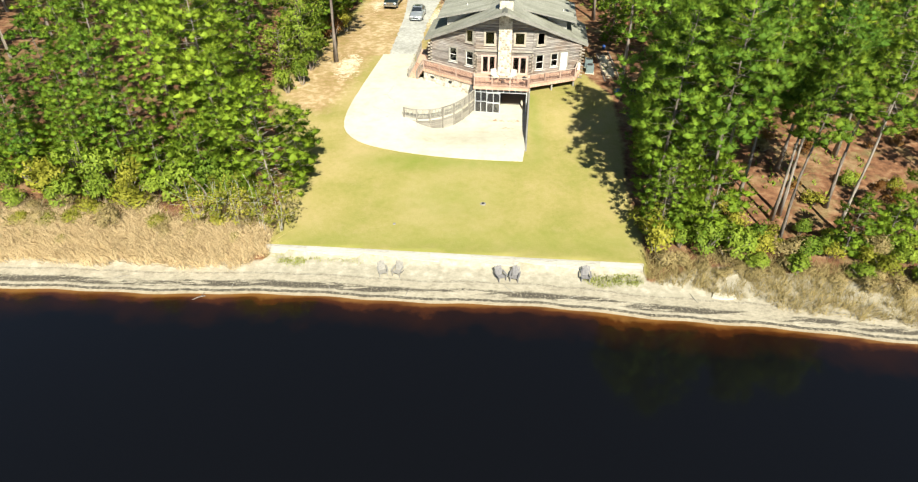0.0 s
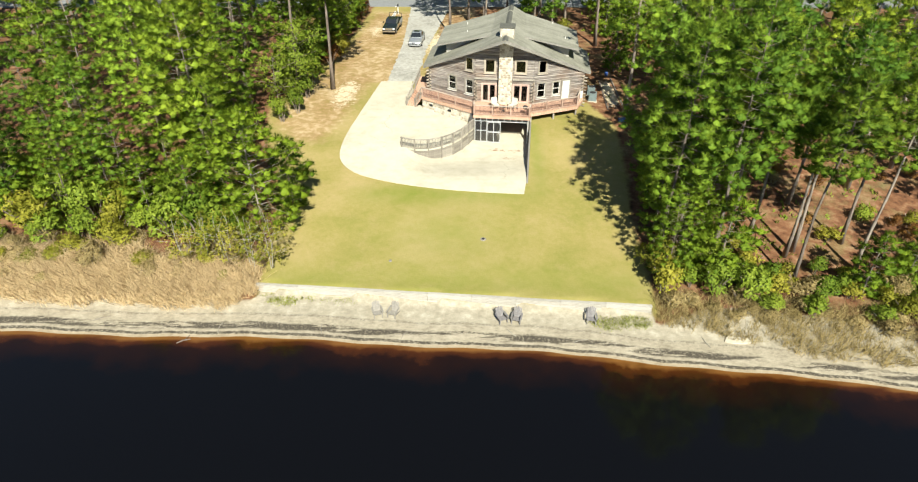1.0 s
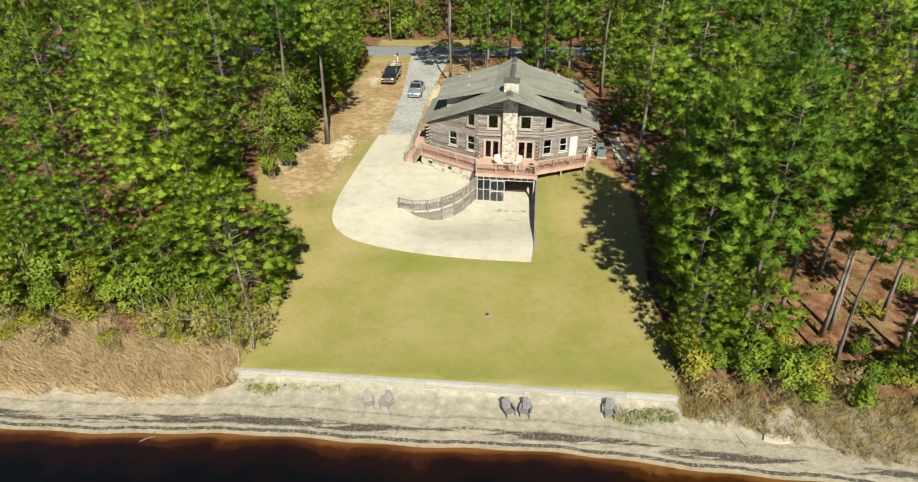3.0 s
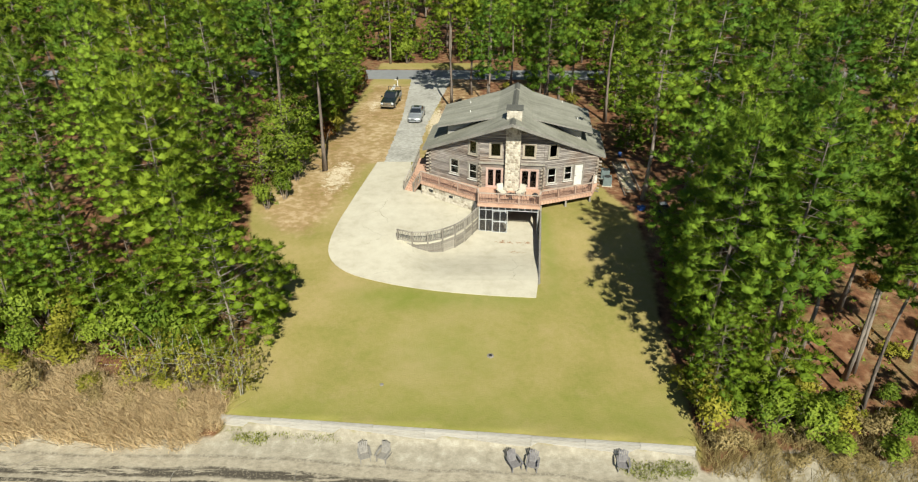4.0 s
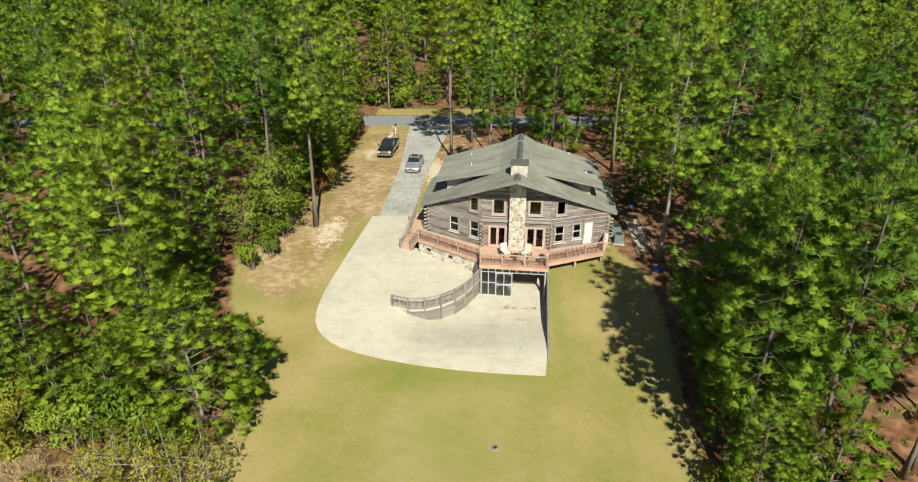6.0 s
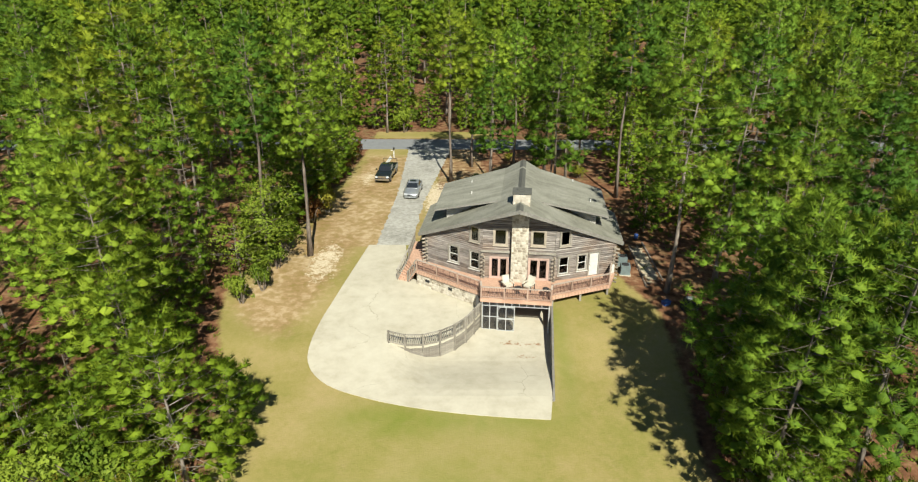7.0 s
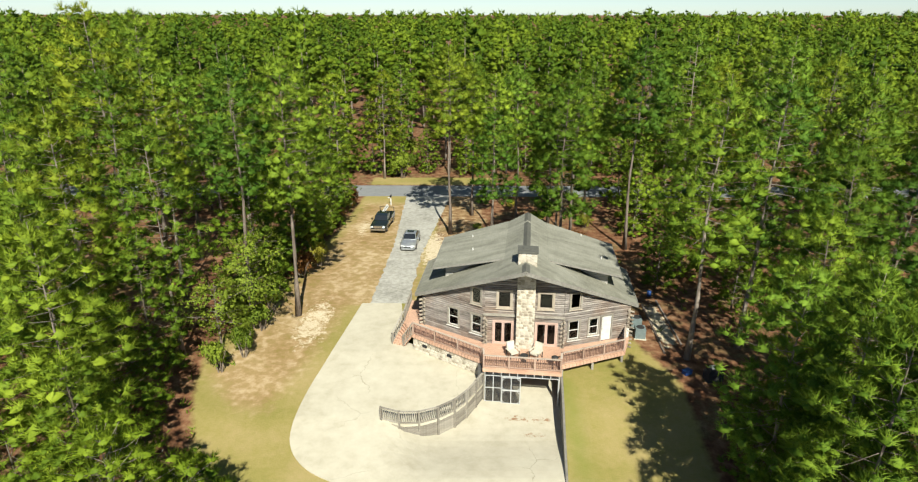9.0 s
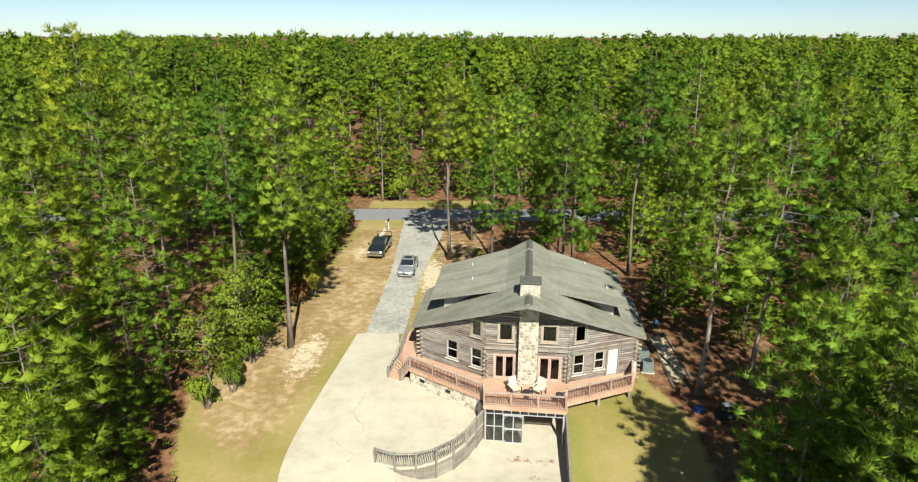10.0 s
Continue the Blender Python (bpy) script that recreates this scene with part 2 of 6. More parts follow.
def log_material():
    """Silvered logs with brown patches and dark streaks along the grain."""
    m = Mat("weathered_log", 0.85, 0, 0.25)
    v = m.coord("Object", (1.0, 3, 3))
    g = m.node("ShaderNodeNewGeometry")
    grain = m.noise(v, 5, 6, 0.7)
    mp = m.node("ShaderNodeMapping", Scale=(1, 1, 7))
    m.link(g.outputs["Position"], mp.inputs["Vector"])
    streak = m.noise(mp.outputs["Vector"], 1.1, 6, 0.65)
    broad = m.noise(g.outputs["Position"], 0.45, 3)
    f = m.math("ADD", m.math("MULTIPLY", streak, 0.6), m.math("ADD", m.math("MULTIPLY", grain, 0.3), m.math("MULTIPLY", m.math("SUBTRACT", m.rand(), 0.5), 0.16)))
    grey = m.ramp(f, [(0.28, (0.095, 0.082, 0.075)), (0.46, (0.235, 0.208, 0.188)), (0.62, (0.40, 0.365, 0.33))])
    brown = m.ramp(f, [(0.28, (0.095, 0.062, 0.046)), (0.46, (0.225, 0.165, 0.128)), (0.62, (0.37, 0.30, 0.245))])
    m.color(m.mix(m.math("MULTIPLY", m.math("SUBTRACT", broad, 0.47), 4.0, True), grey, brown)).bump(grain, 0.4, 0.01)
    return m.m


def deck_material():
    m = Mat("red_brown_deck", 0.8, 0, 0.3)
    v = m.coord("Object")
    w = m.t.nodes.new("ShaderNodeTexWave")
    w.bands_direction = "Y"
    w.inputs["Scale"].default_value = 2.24
    m.link(v, w.inputs["Vector"])
    gap = m.math("MULTIPLY", m.math("SUBTRACT", 0.12, w.outputs["Fac"]), 8.0, True)
    f = m.math("ADD", m.math("MULTIPLY", m.noise(m.coord("Object", (0.4, 6, 1)), 3, 5), 0.5), m.math("MULTIPLY", m.noise(v, 0.6, 3), 0.5))
    col = m.ramp(f, [(0.35, (0.44, 0.26, 0.18)), (0.65, (0.62, 0.41, 0.30))])
    m.color(m.mix(m.math("MULTIPLY", gap, 0.6), col, (0.10, 0.05, 0.035))).bump(gap, -0.4, 0.01)
    return m.m


def pane_material(name, tint):
    """Window glass: clear, with a true sky reflection."""
    m = Mat(name, 0.03, 0, 0.5)
    tr = m.node("ShaderNodeBsdfTransparent", Color=(*tint, 1))
    gl = m.node("ShaderNodeBsdfGlossy", Roughness=0.03)
    fr = m.node("ShaderNodeFresnel", IOR=1.5)
    mx = m.t.nodes.new("ShaderNodeMixShader")
    m.link(fr.outputs[0], mx.inputs[0])
    m.link(tr.outputs[0], mx.inputs[1])
    m.link(gl.outputs[0], mx.inputs[2])
    m.link(mx.outputs[0], m.t.nodes["Material Output"].inputs["Surface"])
    return m.m


def screen_material():
    m = Mat("insect_screen", 0.7)
    m.color((0.03, 0.03, 0.032))
    tr = m.node("ShaderNodeBsdfTransparent")
    mx = m.node("ShaderNodeMixShader", Fac=0.45)
    m.link(tr.outputs[0], mx.inputs[1])
    m.link(m.b.outputs[0], mx.inputs[2])
    m.link(mx.outputs[0], m.t.nodes["Material Output"].inputs["Surface"])
    return m.m


def paint(name, c, rough=0.35, metal=0.0, coat=0.0):
    m = Mat(name, rough, metal, 0.5)
    v = m.coord("Object")
    d = tuple(x * 0.82 for x in c)
    m.color(m.ramp(m.noise(v, 3, 4), [(0.35, d), (0.65, c)]))
    m.b.inputs["Coat Weight"].default_value = coat
    return m.m


M_GROUND, M_WATER, M_CONCRETE, M_SHINGLE, M_DECK = ground_material(), water_material(), concrete_material(), roof_material(), deck_material()
M_GRAVEL = simple("gravel_drive", (0.23, 0.22, 0.19), (0.48, 0.465, 0.42), 2.6, 0.95, bump=0.5)
M_ASPHALT = simple("asphalt", (0.17, 0.175, 0.18), (0.25, 0.255, 0.26), 7, 0.9)
M_LOG = log_material()
M_LOGEND = simple("log_end_grain", (0.16, 0.13, 0.10), (0.36, 0.31, 0.25), 9, 0.9, per_object=0.3)
M_CHINK = simple("dark_log_seam", (0.03, 0.024, 0.02), (0.075, 0.06, 0.05), 6, 0.95)
M_GREYWOOD = simple("grey_weathered_wood", (0.17, 0.15, 0.125), (0.36, 0.33, 0.28), 9, 0.85, bump=0.3, per_object=0.25)
M_RAIL = simple("stained_rail_wood", (0.29, 0.19, 0.145), (0.46, 0.33, 0.265), 8, 0.8, per_object=0.25)
M_RAILTOP = simple("pale_rail_cap", (0.34, 0.27, 0.22), (0.52, 0.44, 0.37), 8, 0.8, per_object=0.2)
M_BALUSTER = simple("dark_red_baluster", (0.12, 0.065, 0.05), (0.24, 0.14, 0.11), 8, 0.8, per_object=0.3)
M_BOARD = simple("pale_siding_board", (0.29, 0.28, 0.25), (0.45, 0.43, 0.39), 4, 0.85, (0.4, 3, 3))
M_FASCIA = simple("grey_fascia", (0.16, 0.15, 0.13), (0.30, 0.285, 0.255), 5, 0.8)
M_VENT = simple("ridge_cap_shingle", (0.08, 0.08, 0.07), (0.13, 0.128, 0.11), 5, 0.85)
M_STONE = simple("pale_fieldstone", (0.27, 0.225, 0.17), (0.60, 0.55, 0.465), 5.0, 0.9, per_object=0.42)
M_MORTAR = simple("mortar", (0.42, 0.38, 0.30), (0.55, 0.50, 0.40), 12, 0.95)
M_WHITE = paint("white_paint", (0.66, 0.65, 0.61), 0.5)
M_TAN = simple("tan_window_trim", (0.32, 0.27, 0.21), (0.47, 0.41, 0.33), 6, 0.8)
M_DOORWOOD = simple("pink_brown_door", (0.42, 0.28, 0.23), (0.56, 0.41, 0.35), 5, 0.6)
M_GLASS = pane_material("window_glass", (0.55, 0.58, 0.55))
M_SCREEN = screen_material()
M_ALU = paint("pale_aluminium", (0.55, 0.56, 0.56), 0.45, 0.3)
M_CLOTH = simple("cream_cushion", (0.46, 0.42, 0.34), (0.64, 0.60, 0.51), 5, 0.95)
M_CURTAIN = simple("white_curtain", (0.60, 0.59, 0.55), (0.75, 0.74, 0.70), 5, 0.95)
M_BARK = simple("pine_bark", (0.11, 0.085, 0.068), (0.31, 0.26, 0.215), 2.6, 0.95, (3, 3, 0.6), bump=0.6, per_object=0.3)
M_PALEBARK = simple("pale_sapling_bark", (0.25, 0.225, 0.18), (0.42, 0.39, 0.33), 5, 0.9)
M_NEEDLE = leafy("pine_needles", (0.082, 0.148, 0.014), (0.318, 0.415, 0.038), 0.50, 0.34, True, True)
M_FAR = leafy("far_pine_needles", (0.070, 0.126, 0.010), (0.245, 0.325, 0.024), 0.0, 0.3, True)
M_YOUNG = leafy("young_pine_needles", (0.088, 0.146, 0.012), (0.285, 0.375, 0.026), 0.3, 0.28, True)
M_LEAF = leafy("green_leaves", (0.095, 0.155, 0.016), (0.340, 0.410, 0.050), 0.5)
M_YELLOW = leafy("yellowing_leaves", (0.18, 0.19, 0.020), (0.46, 0.41, 0.06), 0.5)
M_RUST = leafy("autumn_leaves", (0.16, 0.07, 0.02), (0.36, 0.20, 0.06), 0.5)
M_REED = leafy("dry_reeds", (0.42, 0.30, 0.155), (0.74, 0.575, 0.34), 0.2, 0.5)
M_BRUSH = leafy("dull_brush", (0.20, 0.155, 0.06), (0.50, 0.39, 0.18), 0.4, 0.5)
M_GRASS = leafy("shore_grass", (0.13, 0.16, 0.02), (0.36, 0.38, 0.08), 0.3, 0.5)
M_DARK = simple("dark_interior", (0.02, 0.018, 0.017), (0.05, 0.045, 0.04), 3, 0.9)
# darker copy of the block below, with the under-deck shade in its colour
M_SHADEBLOCK = simple("shade_darkened_block", (0.06, 0.058, 0.055), (0.12, 0.115, 0.11), 3, 0.95)
M_BLOCK = simple("basement_block", (0.15, 0.14, 0.12), (0.27, 0.25, 0.22), 3, 0.95)
M_SILVER = paint("silver_car_paint", (0.50, 0.52, 0.54), 0.28, 0.6, 0.6)
M_GREENBLACK = paint("dark_green_truck_paint", (0.018, 0.026, 0.024), 0.25, 0.3, 0.8)
M_TYRE = paint("black_rubber", (0.025, 0.025, 0.026), 0.85)
M_RIM = paint("wheel_rim", (0.45, 0.45, 0.46), 0.35, 0.8)
M_CHROME = paint("chrome", (0.60, 0.60, 0.60), 0.2, 0.9)
M_CARGLASS = paint("tinted_car_glass", (0.02, 0.024, 0.03), 0.06)
M_LAMP = paint("headlight_lens", (0.62, 0.64, 0.66), 0.15)
M_BLUE = paint("blue_plastic", (0.02, 0.07, 0.26), 0.5)
M_AC = paint("grey_green_metal", (0.20, 0.25, 0.25), 0.5, 0.2)
M_PALECHAIR = simple("sun_bleached_chair_wood", (0.20, 0.185, 0.16), (0.31, 0.285, 0.25), 8, 0.9)
M_DARKCHAIR = simple("dark_grey_chair_wood", (0.13, 0.12, 0.12), (0.25, 0.235, 0.23), 8, 0.85)


# ---- mesh helpers ----
class MB:
    """Collects vertices and faces."""

    def __init__(self):
        self.v, self.f = [], []

    def add(self, vs, fs):
        n = len(self.v)
        self.v += [tuple(p) for p in vs]
        self.f += [tuple(i + n for i in f) for f in fs]
        return self

    def box(self, x0, x1, y0, y1, z0, z1, m=None):
        vs = [(x, y, z) for z in (z0, z1) for x, y in ((x0, y0), (x1, y0), (x1, y1), (x0, y1))]
        if m is not None:
            vs = [m @ Vector(p) for p in vs]
        return self.add(vs, [(3, 2, 1, 0), (4, 5, 6, 7), (0, 1, 5, 4), (1, 2, 6, 5), (2, 3, 7, 6), (3, 0, 4, 7)])

    def prism(self, poly, z0, z1):
        """An upright prism over a plan; z0 and z1 are heights or functions of x, y."""
        a = [(x, y, z0(x, y) if callable(z0) else z0) for x, y in poly]
        b = [(x, y, z1(x, y) if callable(z1) else z1) for x, y in poly]
        n = len(poly)
        return self.add(a + b, [tuple(range(n - 1, -1, -1)), tuple(range(n, 2 * n))] + [(i, (i + 1) % n, n + (i + 1) % n, n + i) for i in range(n)])

    def beam(self, p, q, w, h, up=(0, 0, 1)):
        """A bar of section w x h from p to q, centred."""
        p, q = Vector(p), Vector(q)
        d = (q - p).normalized()
        s = d.cross(Vector(up))
        s = s.normalized() if s.length > 1e-4 else Vector((1, 0, 0))
        u = s.cross(d).normalized()
        vs = [e + s * a * w / 2 + u * b * h / 2 for e in (p, q) for a, b in ((-1, -1), (1, -1), (1, 1), (-1, 1))]
        return self.add(vs, [(3, 2, 1, 0), (4, 5, 6, 7), (0, 1, 5, 4), (1, 2, 6, 5), (2, 3, 7, 6), (3, 0, 4, 7)])

    def tube(self, pts, radii, n=8, cap=True):
        rings, last = [], None
        pts = [Vector(p) for p in pts]
        base = len(self.v)
        for i, p in enumerate(pts):
            d = (pts[min(i + 1, len(pts) - 1)] - pts[max(i - 1, 0)]).normalized()
            s = d.cross(Vector((0, 0, 1)))
            s = s.normalized() if s.length > 1e-3 else (last or Vector((1, 0, 0)))
            last = s
            u = s.cross(d)
            self.v += [tuple(p + (s * math.cos(6.28318 * k / n) + u * math.sin(6.28318 * k / n)) * radii[i]) for k in range(n)]
        for i in range(len(pts) - 1):
            for k in range(n):
                a, b = base + i * n + k, base + i * n + (k + 1) % n
                self.f.append((a, b, b + n, a + n))
        if cap:
            self.f += [tuple(base + k for k in range(n))[::-1], tuple(base + (len(pts) - 1) * n + k for k in range(n))]
        return self

    def mesh(self, name, material, smooth=False):
        me = bpy.data.meshes.new(name)
        me.from_pydata(self.v, [], self.f)
        if material:
            me.materials.append(material)
        if smooth:
            me.polygons.foreach_set("use_smooth", [True] * len(me.polygons))
        me.update()
        return me


def part(name, mb, material, parent=None, label="", smooth=False, m=None):
    """One mesh object under a thing or under a part (or a top-level one)."""
    me = mb.mesh(name, material, smooth) if isinstance(mb, MB) else mb
    ob = new(name, me)
    if parent is not None:
        ob.parent = parent
    if m is not None:
        ob.matrix_basis = m
    if label:
        ob["label"] = label
    return ob


def thing(name, label, category, m=None, group="", kind=""):
    """An Empty at the base of a thing."""
    ob = tagged(new(name), label, category, group, kind)
    if m is not None:
        ob.matrix_basis = m
    return ob


def fast_mesh(name, verts, faces, material, smooth=False):
    """A mesh from numpy arrays; faces all of one size."""
    me = bpy.data.meshes.new(name)
    n, k = faces.shape
    me.vertices.add(len(verts))
    me.vertices.foreach_set("co", np.asarray(verts, dtype=np.float32).ravel())
    me.loops.add(n * k)
    me.loops.foreach_set("vertex_index", faces.astype(np.int32).ravel())
    me.polygons.add(n)
    me.polygons.foreach_set("loop_start", np.arange(n, dtype=np.int32) * k)
    me.polygons.foreach_set("use_smooth", np.full(n, smooth))
    me.materials.append(material)
    me.update(calc_edges=True)
    return me


# ---- lie of the land ----
WATER_Z = -2.1
SHORE_X = [-400, -60, -32, -17.6, -7.4, -0.3, 8.5, 14.1, 23, 29, 60, 400]
SHORE_Y = [36, 34.6, 33.5, 33.05, 32.6, 32.0, 31.25, 30.4, 29.05, 28.2, 22.5, -40]
LAND_Y = [30, 38, 43, 50, 57, 65, 75, 90, 105, 112, 130, 400, 3000]
LAND_Z = [-1.35, -1.25, -0.9, -0.2, 0.42, 0.72, 0.68, 0.45, 0.15, 0.1, 0.1, 0.0, 0.0]
BULK_A, BULK_B = (-14.3, 37.65), (13.15, 35.2)


def shore(x):
    return np.interp(x, SHORE_X, SHORE_Y) + 0.13 * np.sin(x * 0.37) + 0.05 * np.sin(x * 1.3 + 1)


def bulk_y(x):
    return BULK_A[1] + (x - BULK_A[0]) * (BULK_B[1] - BULK_A[1]) / (BULK_B[0] - BULK_A[0])


def land(x, y):
    return np.interp(y, LAND_Y, LAND_Z)


def rise(x, y):
    """The lawn banks up beside the house's east end."""
    a = np.clip((y - 52.5) / 8.5, 0, 1) * np.clip((84 - y) / 10, 0, 1)
    return 0.5 * a * a * (3 - 2 * a) * np.clip((22 - x) / 6, 0, 1)


def lower_drop(x, y):
    """How far the lower pad lies below the lawn."""
    a, b = np.clip((y - 50.5) / 7.0, 0, 1), np.clip((x + 5.6) / 4.0, 0, 1)
    return 1.25 * a * a * (3 - 2 * a) * b * b * (3 - 2 * b)


PAD_RIGHT = 5.9
CURVE = [(-5.34, 56.65), (-3.78, 56.1), (-2.58, 56.25), (-1.42, 56.75), (-0.41, 57.52), (0.42, 58.57), (1.06, 59.74), (1.6, 60.76)]
ROUGH_EDGE = [(-9.0, 73.6), (-10.3, 63.6), (-10.95, 59.6), (-11.15, 55.6), (-10.6, 53.7), (-9.3, 52.2), (-7.6, 51.3), (-4.6, 50.3), (-1.2, 49.6), (2.6, 49.15), (PAD_RIGHT - 0.3, 48.95)]



def softened(pts, rounds=2):
    """Cuts the corners of an open polyline, its ends kept."""
    for _ in range(rounds):
        out = [pts[0]]
        for (xa, ya), (xb, yb) in zip(pts, pts[1:]):
            out += [(xa * 0.75 + xb * 0.25, ya * 0.75 + yb * 0.25), (xa * 0.25 + xb * 0.75, ya * 0.25 + yb * 0.75)]
        pts = out + [pts[-1]]
    return pts


PAD_EDGE = softened(ROUGH_EDGE)
SPLIT = min(range(len(PAD_EDGE)), key=lambda i: math.dist(PAD_EDGE[i], (-10.6, 53.7)))


def ground_z(x, y):
    """Height of the ground sheet; works on arrays."""
    x, y = np.asarray(x, float), np.asarray(y, float)
    d = y - shore(x)
    beach = np.interp(d, [-80, -20, -6, 0, 1.2, 4, 6], [-9, -5, -3.1, -2.12, -1.98, -1.8, -1.68])
    inside = (x > BULK_A[0]) & (x < BULK_B[0])
    k = np.where(inside, (y > bulk_y(x)) * 1.0, np.clip((d - 3.5) / 4.0, 0, 1))
    z = beach * (1 - k) + land(x, y) * k
    z = z + 0.05 * np.sin(x * 0.9 + y * 0.4) * np.sin(y * 0.7 - x * 0.3) * np.clip(d - 8, 0, 1) * ((x < -12) | (x > 14)) * (y < 104)
    wall_x = 6.08 + (y - 51.4) * 0.115
    in_low = (x < wall_x) & (x > -5.2) & (y > 50.6) & (y < 68)
    z = z + np.where((x >= wall_x) & (y > 50), rise(x, y), 0)
    return z - np.where(in_low, lower_drop(x + 0.5, y + 0.5) + 0.1, 0)


def axis(lo, hi, step, far):
    mid = np.arange(lo, hi + step / 2, step)
    out = [step]
    while sum(out) < far:
        out.append(out[-1] * 1.35)
    o = np.cumsum(out)
    return np.concatenate([lo - o[::-1], mid, hi + o])


def zone(x, y, pts_l, pts_r, y0, y1, soft=1.5):
    """1 inside a strip between two edges given as (y, x) rows, fading to 0."""
    xl = np.interp(y, [p[0] for p in pts_l], [p[1] for p in pts_l])
    xr = np.interp(y, [p[0] for p in pts_r], [p[1] for p in pts_r])
    d = np.minimum(np.minimum(x - xl, xr - x), np.minimum(y - y0, y1 - y))
    return np.clip(d / soft + 0.5, 0, 1)


LAWN_L = [(30, -14.2), (45, -14.5), (52, -16), (60, -19), (66, -20), (72, -18), (80, -17), (95, -15), (112, -14)]
LAWN_R = [(30, 13.5), (45, 14), (52, 15), (60, 15.5), (66, 13.5), (68, 5), (75, -4), (90, -3.0), (112, -2.5)]


def build_ground():
    xs, ys = np.unique(np.concatenate([axis(-46, 46, 0.5, 3500), np.arange(5.6, 8.2, 0.08)])), axis(22, 122, 0.5, 3500)
    X, Y = np.meshgrid(xs, ys)
    Z = ground_z(X, Y)
    nx, ny = len(xs), len(ys)
    idx = np.arange(nx * ny).reshape(ny, nx)
    faces = np.stack([idx[:-1, :-1], idx[:-1, 1:], idx[1:, 1:], idx[1:, :-1]], -1).reshape(-1, 4)
    me = fast_mesh("ground", np.stack([X, Y, Z], -1).reshape(-1, 3), faces, M_GROUND, True)
    d = Y - shore(X)
    inside = (X > BULK_A[0]) & (X < BULK_B[0])
    beach_end = np.where(inside, bulk_y(X) - shore(X), np.where(X < 0, 3.6, np.clip(3.4 + (X - 13) * 0.5, 3.4, 5.6)))
    lawn = zone(X, Y, LAWN_L, LAWN_R, 34.5, 112)
    across = zone(X, Y, [(0, -14), (200, -14)], [(0, 4), (200, 6)], 117.5, 122, 1.0)
    dirt = zone(X, Y, [(56, -15), (62, -19.5), (72, -18), (95, -15), (112, -14)], [(56, -13), (62, -11), (73, -9.5), (74, -3.5), (100, -3), (112, -3)], 57, 108, 3.5) * 0.62
    dirt = np.maximum(dirt, zone(X, Y, [(0, -3.4), (200, -3.4)], [(0, 3), (200, 4)], 76, 112, 2.5) * 0.55)
    pale = np.exp(-(((X + 12.6) / 2.2) ** 2 + ((Y - 70) / 6.5) ** 2)) * 0.62
    pale = np.maximum(pale, np.exp(-(((X + 3.0) / 1.9) ** 2 + ((Y - 88) / 9) ** 2)) * 0.7)
    pale = np.maximum(pale, np.exp(-((X - 16.5 - 0.065 * (Y - 68.5)) / 0.95) ** 4 - ((Y - 68.6) / 4.8) ** 4) * 0.68)
    pale = np.maximum(pale, np.exp(-(((X + 12) / 1.4) ** 2 + ((Y - 96) / 6) ** 2)) * 0.55)
    green = np.exp(-((Y - 49.0) / 1.4) ** 2) * 0.6 * np.clip((9.5 - np.abs(X + 1)) / 5, 0, 1) + np.exp(-((Y - 37.6) / 2.2) ** 2) * 0.38 + np.exp(-(((X + 1) / 5) ** 2 + ((Y - 43.5) / 3.5) ** 2)) * 0.4
    green = green + np.exp(-(((X - 7.2) / 0.8) ** 2)) * 0.5 * np.clip((Y - 48) / 4, 0, 1) * np.clip((63 - Y) / 3, 0, 1)
    sand = np.clip((beach_end - d) / 0.6 + 0.5, 0, 1)
    for name, a in (("lawn", np.maximum(lawn, across)), ("dirt", dirt), ("pale", pale), ("green", green), ("sand", sand), ("shore_distance", np.clip(d, -3, 12))):
        at = me.attributes.new(name, "FLOAT", "POINT")
        at.data.foreach_set("value", a.astype(np.float32).ravel())
    tagged(new("ground", me), "ground of lawn, pine straw, sandy dirt and beach", "ground", kind="structure")


build_ground()


def build_water():
    xs, ys = axis(-60, 60, 1.0, 3000), axis(-20, 36, 0.5, 3000)
    ys = ys[ys < 60]
    X, Y = np.meshgrid(xs, ys)
    nx, ny = len(xs), len(ys)
    idx = np.arange(nx * ny).reshape(ny, nx)
    faces = np.stack([idx[:-1, :-1], idx[:-1, 1:], idx[1:, 1:], idx[1:, :-1]], -1).reshape(-1, 4)
    me = fast_mesh("lake", np.stack([X, Y, np.full_like(X, WATER_Z)], -1).reshape(-1, 3), faces, M_WATER, True)
    at = me.attributes.new("depth", "FLOAT", "POINT")
    dep = np.clip((shore(X) - Y) / 11.0, 0, 1)
    at.data.foreach_set("value", dep.astype(np.float32).ravel())
    tagged(new("water", me), "dark tea-brown lake water, still, amber at the shore", "water", kind="structure")


build_water()


def pad_z(x, y):
    return float(land(x, y)) + 0.05


def low_z(x, y):
    return pad_z(x, y) - float(lower_drop(x, y))


